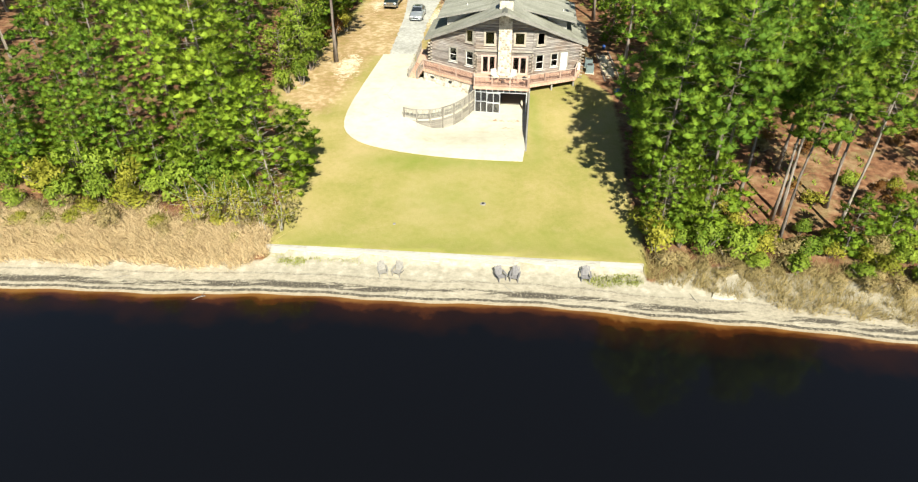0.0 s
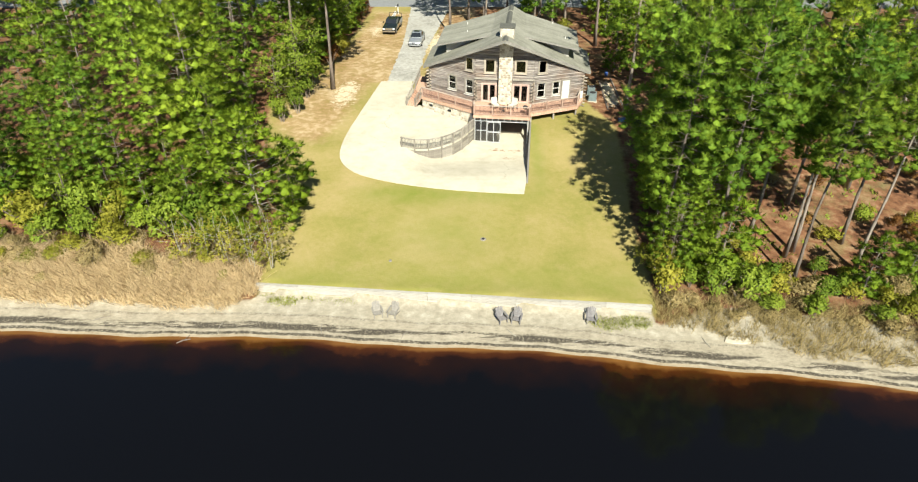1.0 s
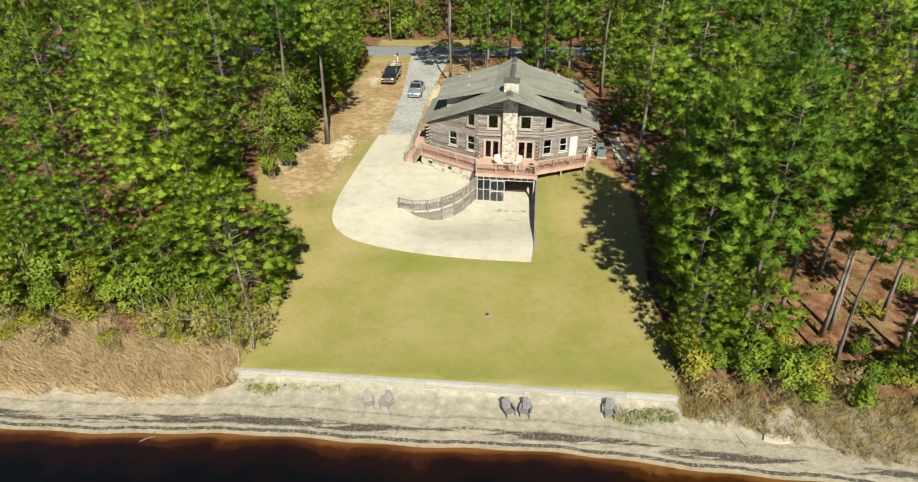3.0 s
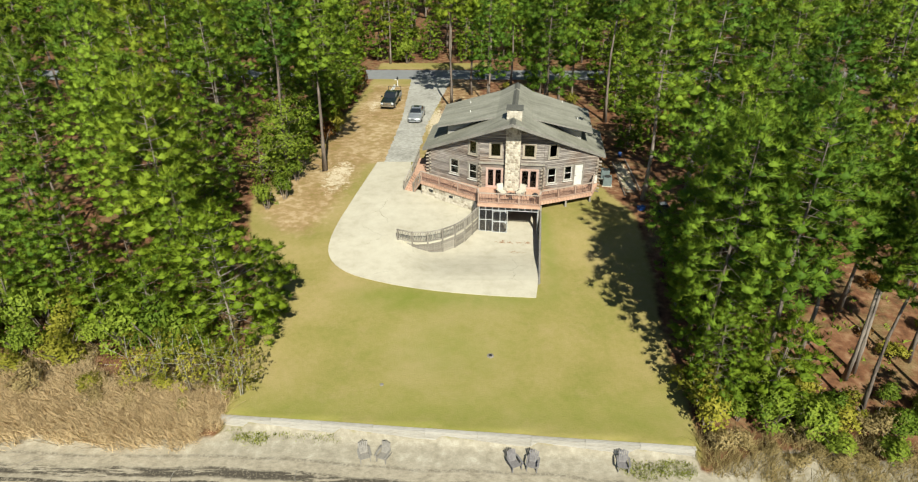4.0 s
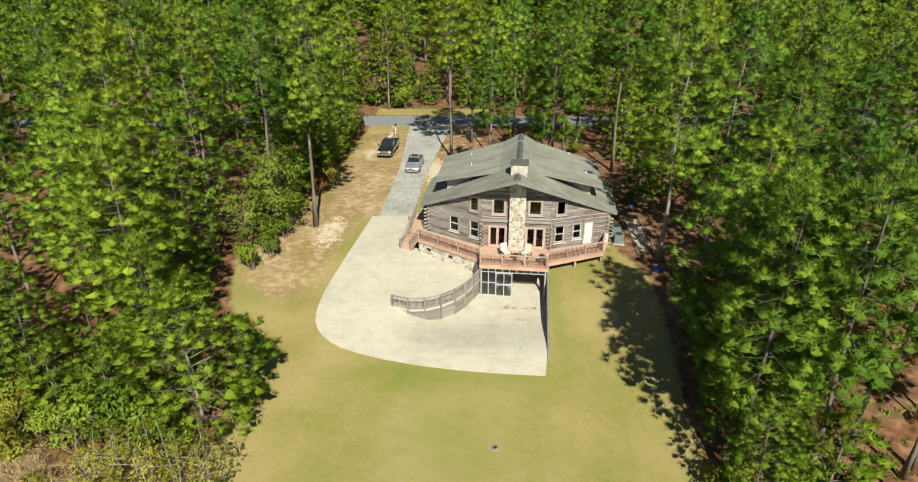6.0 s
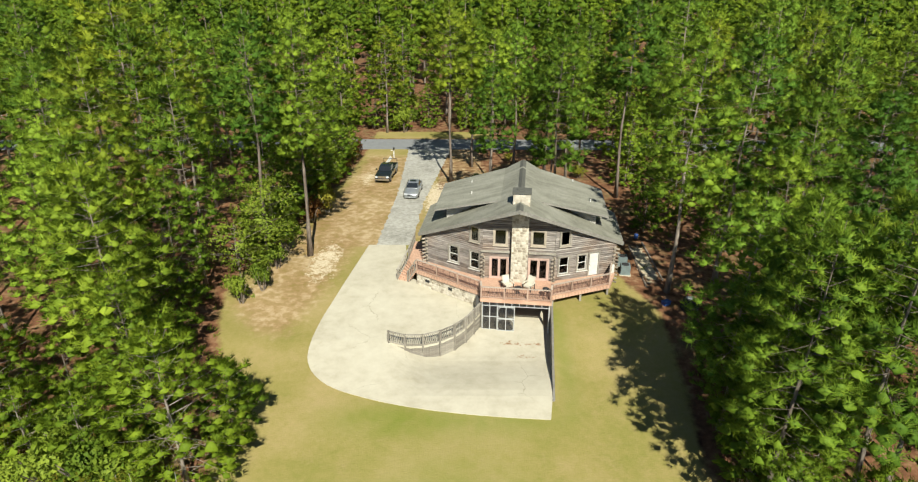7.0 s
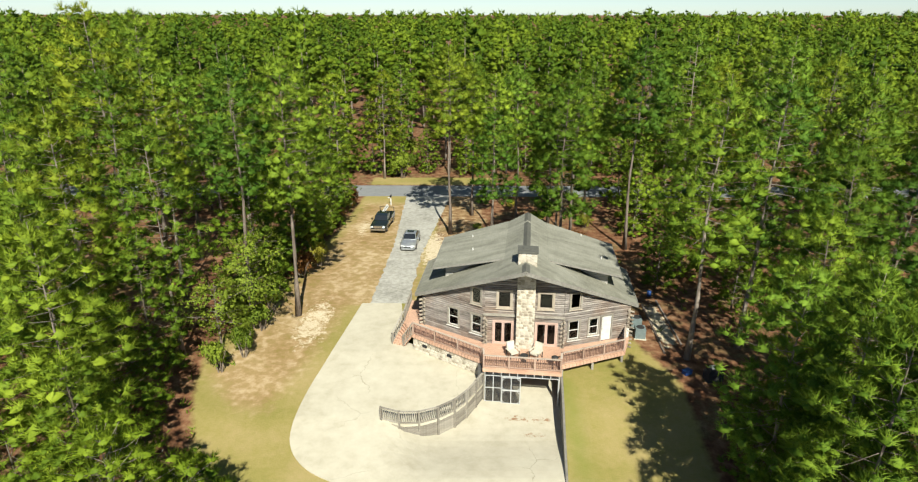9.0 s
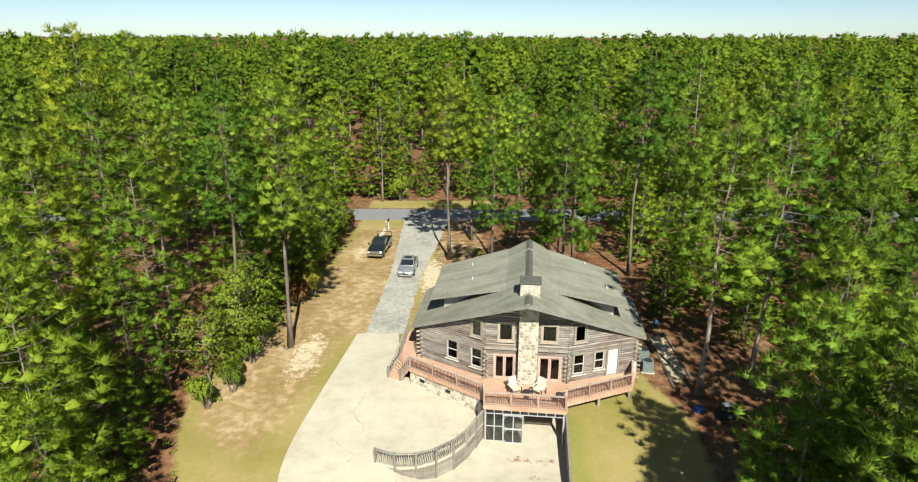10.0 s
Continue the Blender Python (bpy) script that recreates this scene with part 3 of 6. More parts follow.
def sheet(name, left, right, zf, thick, material, label, category):
    """A thick slab between two edges, row by row, on a height function."""
    mb, n = MB(), len(left)
    top, bot = [], []
    k = 14
    for (ax, ay), (bx, by) in zip(left, right):
        for i in range(k + 1):
            x, y = ax + (bx - ax) * i / k, ay + (by - ay) * i / k
            top.append((x, y, zf(x, y)))
            bot.append((x, y, zf(x, y) - thick))
    w = k + 1
    fs = []
    for r in range(n - 1):
        for i in range(k):
            a = r * w + i
            fs.append((a, a + 1, a + w + 1, a + w))
    N = len(top)
    ring = list(range(w)) + [r * w + k for r in range(1, n)] + list(range((n - 1) * w + k - 1, (n - 1) * w - 1, -1)) + [r * w for r in range(n - 2, 0, -1)]
    fs += [(ring[i], ring[i] + N, ring[(i + 1) % len(ring)] + N, ring[(i + 1) % len(ring)]) for i in range(len(ring))]
    mb.add(top + bot, fs)
    return tagged(new(name, mb.mesh(name, material)), label, category, kind="structure")


def along(pts, t):
    """Point at the share t of a polyline's length."""
    seg = [math.dist(a, b) for a, b in zip(pts, pts[1:])]
    s = t * sum(seg)
    for (a, b), l in zip(zip(pts, pts[1:]), seg):
        if s <= l or (a, b) == (pts[-2], pts[-1]):
            return (a[0] + (b[0] - a[0]) * s / l, a[1] + (b[1] - a[1]) * s / l)
        s -= l


def slab_on(name, poly, zf, thick, material, label, category, step=1.0):
    """A slab over a plan polygon that follows a height function."""
    bm = bmesh.new()
    bm.faces.new([bm.verts.new((x, y, 0)) for x, y in poly])
    for ax in (0, 1):
        lo, hi = min(q[ax] for q in poly), max(q[ax] for q in poly)
        k = lo + step
        while k < hi:
            bmesh.ops.bisect_plane(bm, geom=bm.verts[:] + bm.edges[:] + bm.faces[:], plane_co=(k, k, 0), plane_no=(1 - ax, ax, 0))
            k += step
    bmesh.ops.recalc_face_normals(bm, faces=bm.faces)
    if bm.faces[:][0].normal.z < 0:
        bmesh.ops.reverse_faces(bm, faces=bm.faces)
    for v in bm.verts:
        v.co.z = zf(v.co.x, v.co.y)
    rim = [e for e in bm.edges if e.is_boundary]
    ext = bmesh.ops.extrude_edge_only(bm, edges=rim)["geom"]
    for g in ext:
        if isinstance(g, bmesh.types.BMVert):
            g.co.z -= thick
    bmesh.ops.recalc_face_normals(bm, faces=bm.faces)
    me = bpy.data.meshes.new(name)
    bm.to_mesh(me)
    bm.free()
    me.materials.append(material)
    return tagged(new(name, me), label, category, kind="structure")


# upper pad: from its outer edge to the curved rail and the house
slab_on("pavement", PAD_EDGE[:SPLIT + 1] + CURVE + [(1.6, 62.5), (-4.6, 66.5), (-5.4, 73.6)], pad_z, 0.15, M_CONCRETE, "pale concrete parking pad beside the house", "pavement")
# lower pad: below the curved rail, sloping down to the opening under the deck
slab_on("pavement", PAD_EDGE[SPLIT:] + [(6.04, 51.4), (7.7, 66.2), (1.9, 66.2)] + CURVE[::-1], low_z, 0.15, M_CONCRETE, "pale concrete slab sloping down to the basement", "pavement", 0.7)


def frayed(pts, n, amp, seed):
    r = random.Random(seed)
    return [(x + r.uniform(-amp, amp) * (0 < i < n), y) for i, (x, y) in enumerate(along(pts, i / n) for i in range(n + 1))]


sheet("driveway", frayed([(-8.3, 73.65), (-7.65, 88.0), (-7.9, 111.2)], 90, 0.10, 1), frayed([(-4.9, 73.65), (-4.2, 88.0), (-1.4, 111.2)], 90, 0.14, 2),
      lambda x, y: float(land(x, y)) + 0.03, 0.1, M_GRAVEL, "pale gravel driveway", "driveway")
sheet("road", [(x, 117.0 - 0.012 * abs(x + 14)) for x in range(-300, 301, 12)], [(x, 111.0 - 0.012 * abs(x + 14)) for x in range(-300, 301, 12)], lambda x, y: float(land(x, y)) + 0.035, 0.1, M_ASPHALT, "grey asphalt road through the woods", "road")


# ---- house ----
HOUSE_M = pose(4.28, 60.6, 0, 0, 0, -6.5)
RIDGE, EAVE_U, EAVE_Z, DORM_U, DORM_Z, BREAK_U = 9.15, 8.6, 4.75, 7.2, 6.95, 1.65
SLOPE = (RIDGE - EAVE_Z) / EAVE_U
DECK = 2.15
house = thing("house", "two-storey weathered log house with a grey shingle roof", "house", HOUSE_M)


def roof_z(u):
    return RIDGE - SLOPE * abs(u)


def slab(mb, poly, thick):
    """A tilted slab under a plan polygon whose corners carry heights."""
    n = len(poly)
    bot = [(x, y, z - thick) for x, y, z in poly]
    mb.add(list(poly) + bot, [tuple(range(n)), tuple(range(2 * n - 1, n - 1, -1))] + [(i, i + n, (i + 1) % n + n, (i + 1) % n) for i in range(n)])


def build_roof():
    zb = roof_z(BREAK_U) + 0.015
    for s in (-1, 1):
        mb = MB()
        poly = [(0, 0.3, RIDGE), (s * EAVE_U, 5.5, EAVE_Z), (s * EAVE_U, 12.4, EAVE_Z), (0, 14.0, RIDGE)]
        slab(mb, poly if s > 0 else poly[::-1], 0.2)
        roof = part("roof", mb, M_SHINGLE, house)
        fb = MB().beam((s * 0.01, 0.26, RIDGE - 0.1), (s * (EAVE_U + 0.02), 5.46, EAVE_Z - 0.1), 0.05, 0.27)
        fb.beam((s * (EAVE_U + 0.03), 5.46, EAVE_Z - 0.1), (s * (EAVE_U + 0.03), 12.4, EAVE_Z - 0.1), 0.05, 0.24)
        part("fascia", fb, M_FASCIA, roof)
        db = MB()
        poly = [(s * BREAK_U, 4.8, zb), (s * DORM_U, 5.7, DORM_Z), (s * DORM_U, 12.7, DORM_Z), (s * BREAK_U, 13.75, zb)]
        slab(db, poly if s > 0 else poly[::-1], 0.16)
        dorm = part("dormer_roof", db, M_SHINGLE, house)
        fb = MB().beam((s * (BREAK_U + 0.1), 4.77, zb - 0.08), (s * (DORM_U + 0.02), 5.66, DORM_Z - 0.08), 0.05, 0.14)
        fb.beam((s * (DORM_U + 0.03), 5.66, DORM_Z - 0.1), (s * (DORM_U + 0.03), 12.7, DORM_Z - 0.1), 0.05, 0.22)
        part("fascia", fb, M_FASCIA, dorm)
        tri = [(BREAK_U + 0.5, roof_z(BREAK_U + 0.5) - 0.1), (6.3, roof_z(6.3) - 0.1), (6.3, DORM_Z + 0.02), (BREAK_U + 0.5, zb - 0.25)]
        wb = MB()
        pa = [(s * u, 6.4, z) for u, z in tri]
        pb = [(s * u, 12.0, z) for u, z in tri]
        wb.add(pa + pb, [(0, 1, 2, 3), (7, 6, 5, 4), (0, 4, 5, 1), (1, 5, 6, 2), (2, 6, 7, 3), (3, 7, 4, 0)])
        dw = part("dormer_wall", wb, M_BOARD, house)
        sb = MB()
        for i in range(7):
            z = 5.95 + 0.2 * i
            ua, ub = max(BREAK_U + 0.5, (RIDGE - z) / SLOPE - 0.2), 6.3
            if z < DORM_Z - 0.1 and ub - ua > 0.3:
                sb.box(min(s * ua, s * ub), max(s * ua, s * ub), 6.36, 6.4, z, z + 0.17)
        if sb.v:
            part("siding", sb, M_BOARD, dw)
    for v0, v1 in ((0.5, 1.9), (3.7, 11.2), (11.7, 13.85)):
        vb = MB()
        vb.add([(-0.27, v0, RIDGE - 0.12), (0, v0, RIDGE + 0.05), (0.27, v0, RIDGE - 0.12), (-0.27, v1, RIDGE - 0.12), (0, v1, RIDGE + 0.05), (0.27, v1, RIDGE - 0.12)],
               [(0, 1, 4, 3), (1, 2, 5, 4), (0, 2, 1), (3, 4, 5), (0, 3, 5, 2)])
        part("ridge_vent", vb, M_VENT, house)
    for u, v in ((-4.6, 11.3), (-4.3, 8.0), (4.6, 12.6), (5.9, 8.2)):
        z = zb + (DORM_Z - zb) * (abs(u) - BREAK_U) / (DORM_U - BREAK_U)
        part("vent_pipe", MB().tube([(u, v, z - 0.1), (u, v, z + 0.2)], [0.05, 0.045], 8), M_WHITE, house)


build_roof()
WA, WB, WC, WD = (-8.0, 5.5), (-2.9, 2.95), (2.9, 2.95), (8.0, 5.2)
COURSE = 0.168
seg = MB()
prof = [(math.cos(a) * 0.062, math.sin(a) * COURSE / 2) for a in [radians(x) for x in (-90, -50, -18, 18, 50, 90)]]
for x in (0, 1):
    seg.v += [(x, -p[0], p[1]) for p in prof]
seg.f += [(i, i + 6, i + 7, i + 1) for i in range(5)] + [(0, 1, 2, 3, 4, 5), (11, 10, 9, 8, 7, 6), (5, 11, 6, 0)]
LOG_MESH = seg.mesh("log", M_LOG, False)
stub = MB().tube([(0, 0, 0), (0, -0.34, 0)], [0.084, 0.08], 8)
STUB_MESH = stub.mesh("log_end", M_LOGEND)


def wall_frame(a, b):
    """Pose with x along the wall from a to b, and -y outwards."""
    ang = math.degrees(math.atan2(b[1] - a[1], b[0] - a[0]))
    return pose(a[0], a[1], 0, 0, 0, ang), math.dist(a, b)


def wall_panel(name, a, b, holes, z0=0.9, logs=True):
    """A wall with openings through it, faced with round logs course by course."""
    m, length = wall_frame(a, b)

    def top(s):
        return roof_z(a[0] + (b[0] - a[0]) * s / length) - 0.14
    mb = MB()
    ss = sorted({0, length, *(h[0] for h in holes), *(h[1] for h in holes)} | ({-a[0] / (b[0] - a[0]) * length} if a[0] < 0 < b[0] else set()))
    for s0, s1 in zip(ss, ss[1:]):
        zs = sorted([(h[2], h[3]) for h in holes if h[0] < (s0 + s1) / 2 < h[1]])
        low = z0
        for h0, h1 in zs + [(None, None)]:
            ta, tb = (top(s0), top(s1)) if h0 is None else (h0, h0)
            vs = [(s0, 0, low), (s1, 0, low), (s1, 0, tb), (s0, 0, ta), (s0, 0.18, low), (s1, 0.18, low), (s1, 0.18, tb), (s0, 0.18, ta)]
            mb.add(vs, [(0, 1, 2, 3), (7, 6, 5, 4), (0, 4, 5, 1), (1, 5, 6, 2), (2, 6, 7, 3), (3, 7, 4, 0)])
            low = h1
    wall = part(name, mb, M_CHINK, house, m=m)
    if not logs:
        return wall, length
    n = 0
    z = z0 + COURSE / 2
    while z < 9:
        n += 1
        free = [(0.0, length)]
        for h in holes:
            if h[2] - 0.02 < z < h[3] + 0.02:
                free = [q for f in free for q in ((f[0], min(f[1], h[0])), (max(f[0], h[1]), f[1])) if q[1] - q[0] > 0.06]
        for f0, f1 in free:
            lo, hi = f0, f1
            while hi - lo > 0.1 and min(top(lo), top(hi)) < z + 0.02:
                if top(lo) < top(hi):
                    lo += 0.1
                else:
                    hi -= 0.1
            if hi - lo > 0.12:
                ob = part("log", LOG_MESH, None, wall, m=Matrix.Translation((lo + 0.004, 0, z)) @ Matrix.Diagonal((hi - lo - 0.008, 1, 1, 1)))
        z += COURSE
    return wall, length


L_HOLES = [(2.5, 3.37, 2.92, 4.34), (4.58, 5.42, 2.83, 4.3), (4.6, 5.36, 5.28, 6.5)]
C_HOLES = [(0.96, 1.9, 5.22, 6.5), (0.68, 2.06, 2.15, 4.03), (3.98, 4.96, 5.28, 6.46), (3.82, 5.3, 2.15, 4.03)]
R_HOLES = [(0.44, 1.26, 2.72, 4.2), (2.12, 2.86, 2.86, 4.18), (3.16, 3.98, 2.2, 4.25), (0.48, 1.26, 5.25, 6.42)]
wall_l, len_l = wall_panel("wall", WA, WB, L_HOLES)
wall_c, len_c = wall_panel("wall", WB, WC, C_HOLES)
wall_r, len_r = wall_panel("wall", WC, WD, R_HOLES)
for a, b in ((WD, (8.0, 12.2)), ((8.0, 12.2), (0, 13.4)), ((0, 13.4), (-8.0, 12.2)), ((-8.0, 12.2), WA)):
    wall_panel("wall", a, b, [], logs=False)
part("floor", MB().prism([WA, WB, WC, WD, (7.9, 12.1), (0, 13.2), (-7.9, 12.1)], DECK - 0.3, DECK - 0.06), M_DARK, house)
part("floor", MB().prism([(-7.7, 5.9), (-2.9, 3.4), (2.9, 3.4), (7.7, 5.6), (7.7, 12.0), (0, 13.1), (-7.7, 12.0)], 4.55, 4.75), M_DARK, house)
# crossed log ends at the corners
for (cu, cv), turns, z0, z1 in ((WA, (26.6, -63), 1.1, 4.6), (WB, (30, -14), 1.1, 4.4), (WC, (-30, 14), 1.1, 4.4), (WD, (-24, 66), 1.1, 4.6)):
    z, i = z0, 0
    while z < z1:
        part("log_end", STUB_MESH, None, house, m=pose(cu, cv, z, 0, 0, turns[i % 2]))
        z, i = z + COURSE, i + 1


def window(a, b, hole, trim, frame_mat, sash=True, curtain=False):
    """A window set in its opening: trim, sashes, panes and sill."""
    m, _ = wall_frame(a, b)
    s0, s1, z0, z1 = hole
    mb = MB()
    for q in ((s0 - 0.13, s1 + 0.13, z1, z1 + 0.13), (s0 - 0.13, s1 + 0.13, z0 - 0.13, z0), (s0 - 0.13, s0, z0, z1), (s1, s1 + 0.13, z0, z1)):
        mb.box(q[0], q[1], -0.13, 0.12, q[2], q[3])
    win = part("window", mb, trim, house, m=m)
    sb = MB()
    w = 0.06
    for q in ((s0, s1, z1 - w, z1), (s0, s1, z0, z0 + w), (s0, s0 + w, z0 + w, z1 - w), (s1 - w, s1, z0 + w, z1 - w)) + (((s0 + w, s1 - w, (z0 + z1) / 2 - w / 2, (z0 + z1) / 2 + w / 2),) if sash else ()):
        sb.box(q[0], q[1], -0.06, -0.01, q[2], q[3])
    part("sash", sb, frame_mat, win)
    zs = [(z0 + w, (z0 + z1) / 2 - w / 2), ((z0 + z1) / 2 + w / 2, z1 - w)] if sash else [(z0 + w, z1 - w)]
    for q0, q1 in zs:
        part("pane", MB().box(s0 + w, s1 - w, -0.04, -0.03, q0, q1), M_GLASS, win)
    part("sill", MB().box(s0 - 0.16, s1 + 0.16, -0.19, -0.131, z0 - 0.14, z0 - 0.085), frame_mat, win)
    if curtain:
        cb, k = MB(), 10
        for i in range(k):
            x0, x1 = s0 + (s1 - s0) * i / k, s0 + (s1 - s0) * (i + 1) / k
            cb.box(x0, x1, 0.03 + 0.02 * (i % 2), 0.045 + 0.02 * (i % 2), z0, z1 if curtain == 1 else z0 + (0.12 + 0.3 * abs(math.sin(2.1 * i / k + 0.4))) * (z1 - z0))
        part("curtain", cb, M_CURTAIN, win, "white window blind")
    return win


def french_door(a, b, hole):
    m, _ = wall_frame(a, b)
    s0, s1, z0, z1 = hole
    mb = MB()
    for q in ((s0 - 0.1, s1 + 0.1, z1, z1 + 0.1), (s0 - 0.1, s0, z0, z1), (s1, s1 + 0.1, z0, z1)):
        mb.box(q[0], q[1], -0.13, 0.12, q[2], q[3])
    door = part("french_door", mb, M_DOORWOOD, house, "pink-brown framed glass double door", m=m)
    mid = (s0 + s1) / 2
    for x0, x1, hx in ((s0, mid - 0.005, mid - 0.09), (mid + 0.005, s1, mid + 0.09)):
        lb, w = MB(), 0.095
        for q in ((x0, x1, z1 - w, z1), (x0, x1, z0, z0 + 0.2), (x0, x0 + w, z0 + 0.2, z1 - w), (x1 - w, x1, z0 + 0.2, z1 - w)):
            lb.box(q[0], q[1], -0.07, -0.02, q[2], q[3])
        part("door_leaf", lb, M_DOORWOOD, door)
        part("pane", MB().box(x0 + w, x1 - w, -0.05, -0.04, z0 + 0.2, z1 - w), M_GLASS, door)
        part("handle", MB().tube([(hx, -0.07, z0 + 0.98), (hx, -0.12, z0 + 1.0), (hx + 0.09 * (1 if hx < mid else -1) * -1, -0.12, z0 + 1.0)], [0.015] * 3, 6), M_CHROME, door, "metal handle")


for h, sash, cur in ((L_HOLES[0], True, 2), (L_HOLES[1], True, 2)):
    window(WA, WB, h, M_GREYWOOD, M_WHITE, sash, 2)
window(WA, WB, L_HOLES[2], M_GREYWOOD, M_TAN, False)
window(WB, WC, C_HOLES[0], M_TAN, M_TAN, False)
window(WB, WC, C_HOLES[2], M_TAN, M_TAN, False)
french_door(WB, WC, C_HOLES[1])
french_door(WB, WC, C_HOLES[3])
window(WC, WD, R_HOLES[0], M_GREYWOOD, M_WHITE)
window(WC, WD, R_HOLES[1], M_GREYWOOD, M_WHITE, True, 1)
window(WC, WD, R_HOLES[3], M_GREYWOOD, M_TAN, False)
m_r, _ = wall_frame(WC, WD)
s0, s1, z0, z1 = R_HOLES[2]
db = MB()
for q in ((s0 - 0.12, s1 + 0.12, z1, z1 + 0.12), (s0 - 0.12, s0, z0, z1), (s1, s1 + 0.12, z0, z1)):
    db.box(q[0], q[1], -0.13, 0.12, q[2], q[3])
side_door = part("door", db, M_GREYWOOD, house, "white side door in a grey frame", m=m_r)
lb = MB().box(s0, s1, -0.05, 0.0, z0, z1)
for z in (z0 + 0.25, z0 + 1.1):
    lb.box(s0 + 0.14, s1 - 0.14, -0.065, -0.051, z, z + 0.7)
part("door_leaf", lb, M_WHITE, side_door)
part("handle", MB().tube([(s0 + 0.08, -0.05, z0 + 1.0), (s0 + 0.08, -0.12, z0 + 1.0)], [0.03, 0.035], 8), M_CHROME, side_door, "metal door knob")
part("meter_box", MB().box(5.12, 5.48, -0.26, -0.11, 2.2, 2.95).box(5.22, 5.38, -0.32, -0.261, 2.5, 2.75), M_WHITE, house, "white electric meter box", m=m_r)
# band between the storeys over the centre
for u0, u1 in ((-3.0, -0.62), (0.82, 3.0)):
    part("belly_band", MB().box(u0, u1, 2.74, 2.84, 4.52, 4.7), M_GREYWOOD, house)


def stone_meshes(seed, k=6):
    out, r = [], random.Random(seed)
    for _ in range(k):
        pts = []
        n = r.choice((5, 6, 7))
        for i in range(n):
            a = 6.28318 * (i + r.uniform(-0.25, 0.25)) / n
            c, s = math.cos(a), math.sin(a)
            q = 0.5 / max(abs(c), abs(s)) * r.uniform(0.82, 1.0)
            pts.append((c * q, s * q))
        mb = MB()
        mb.v = [(x, 0, z) for x, z in pts] + [(x * 0.82, -1, z * 0.82) for x, z in pts]
        mb.f = [tuple(range(n, 2 * n))[::-1]] + [(i, i + n, (i + 1) % n + n, (i + 1) % n)[::-1] for i in range(n)]
        me = mb.mesh("stone", M_STONE)
        bm = bmesh.new()
        bm.from_mesh(me)
        bmesh.ops.recalc_face_normals(bm, faces=bm.faces)
        bm.to_mesh(me)
        bm.free()
        out.append(me)
    return out


STONES = stone_meshes(4)


def lay_stones(parent, m, width, z0, z1, seed, row=0.24):
    """Uneven fieldstones over a face with x along it and -y outwards."""
    r = random.Random(seed)
    z = z0
    while z < z1 - 0.06:
        h = min(row * r.uniform(0.75, 1.3), z1 - z)
        x = -r.uniform(0, 0.15)
        while x < width - 0.05:
            w = r.uniform(0.16, 0.42)
            xa, xb = max(x, 0), min(x + w, width)
            if xb - xa > 0.07:
                part("stone", r.choice(STONES), None, parent, m=m @ pose((xa + xb) / 2, 0, z + h / 2, 0, r.uniform(-6, 6), 0) @ Matrix.Diagonal(((xb - xa) * 1.03, r.uniform(0.012, 0.034), h * 1.04, 1)))
            x += w
        z += h


CH0, CH1, CHF = -0.56, 0.76, 2.3
chimney = part("chimney", MB().box(CH0, CH1, CHF, 3.35, 1.0, 9.78), M_MORTAR, house, "pale fieldstone chimney")
part("cap", MB().box(CH0 - 0.08, CH1 + 0.08, CHF - 0.1, 3.45, 9.78, 9.92).box(CH0 + 0.3, CH1 - 0.3, CHF + 0.3, 3.05, 9.92, 10.0), M_VENT, chimney)

# ---- deck ----
deck = thing("deck", "red-brown wooden deck with rails round the log house", "deck", HOUSE_M)
DK = [(-2.75, -0.6), (2.72, -0.65), (2.8, 0.3), (7.5, 2.85), (8.1, 5.1), (7.9, 5.25), (2.95, 3.05), (-2.95, 3.05), (-8.1, 5.62), (-8.1, 9.6), (-9.8, 9.6), (-9.65, 5.6), (-8.6, 3.7), (-2.85, 0.35)]
part("decking", MB().prism(DK, DECK - 0.05, DECK), M_DECK, deck)
fb = MB()
for p, q in zip(DK[:4], DK[1:5]):
    fb.beam((*p, DECK - 0.2), (*q, DECK - 0.2), 0.06, 0.26)
part("rim_joist", fb, M_DECK, deck)
fb = MB()
for p, q in zip(DK[10:], DK[11:] + DK[:1]):
    fb.beam((*p, DECK - 0.2), (*q, DECK - 0.2), 0.06, 0.26)
part("rim_joist", fb, M_DECK, deck)
jb = MB()
for i in range(12):
    u = 2.9 + i * 0.4
    jb.box(u, u + 0.05, 0.45 + (u - 2.8) * 0.54, 3.0 + max(0, (u - 2.95) * 0.44), DECK - 0.28, DECK - 0.052)
part("joists", jb, M_GREYWOOD, deck)
BAL = MB().box(-0.018, 0.018, -0.018, 0.018, 0, 1).mesh("baluster", M_BALUSTER)
BALG = MB().box(-0.022, 0.022, -0.022, 0.022, 0, 1).mesh("baluster", M_GREYWOOD)
POST = MB().box(-0.055, 0.055, -0.055, 0.055, 0, 1).box(-0.07, 0.07, -0.07, 0.07, 1.0, 1.03).mesh("post", M_RAIL)
POSTG = MB().box(-0.06, 0.06, -0.06, 0.06, 0, 1).box(-0.075, 0.075, -0.075, 0.075, 1.0, 1.02).mesh("post", M_GREYWOOD)


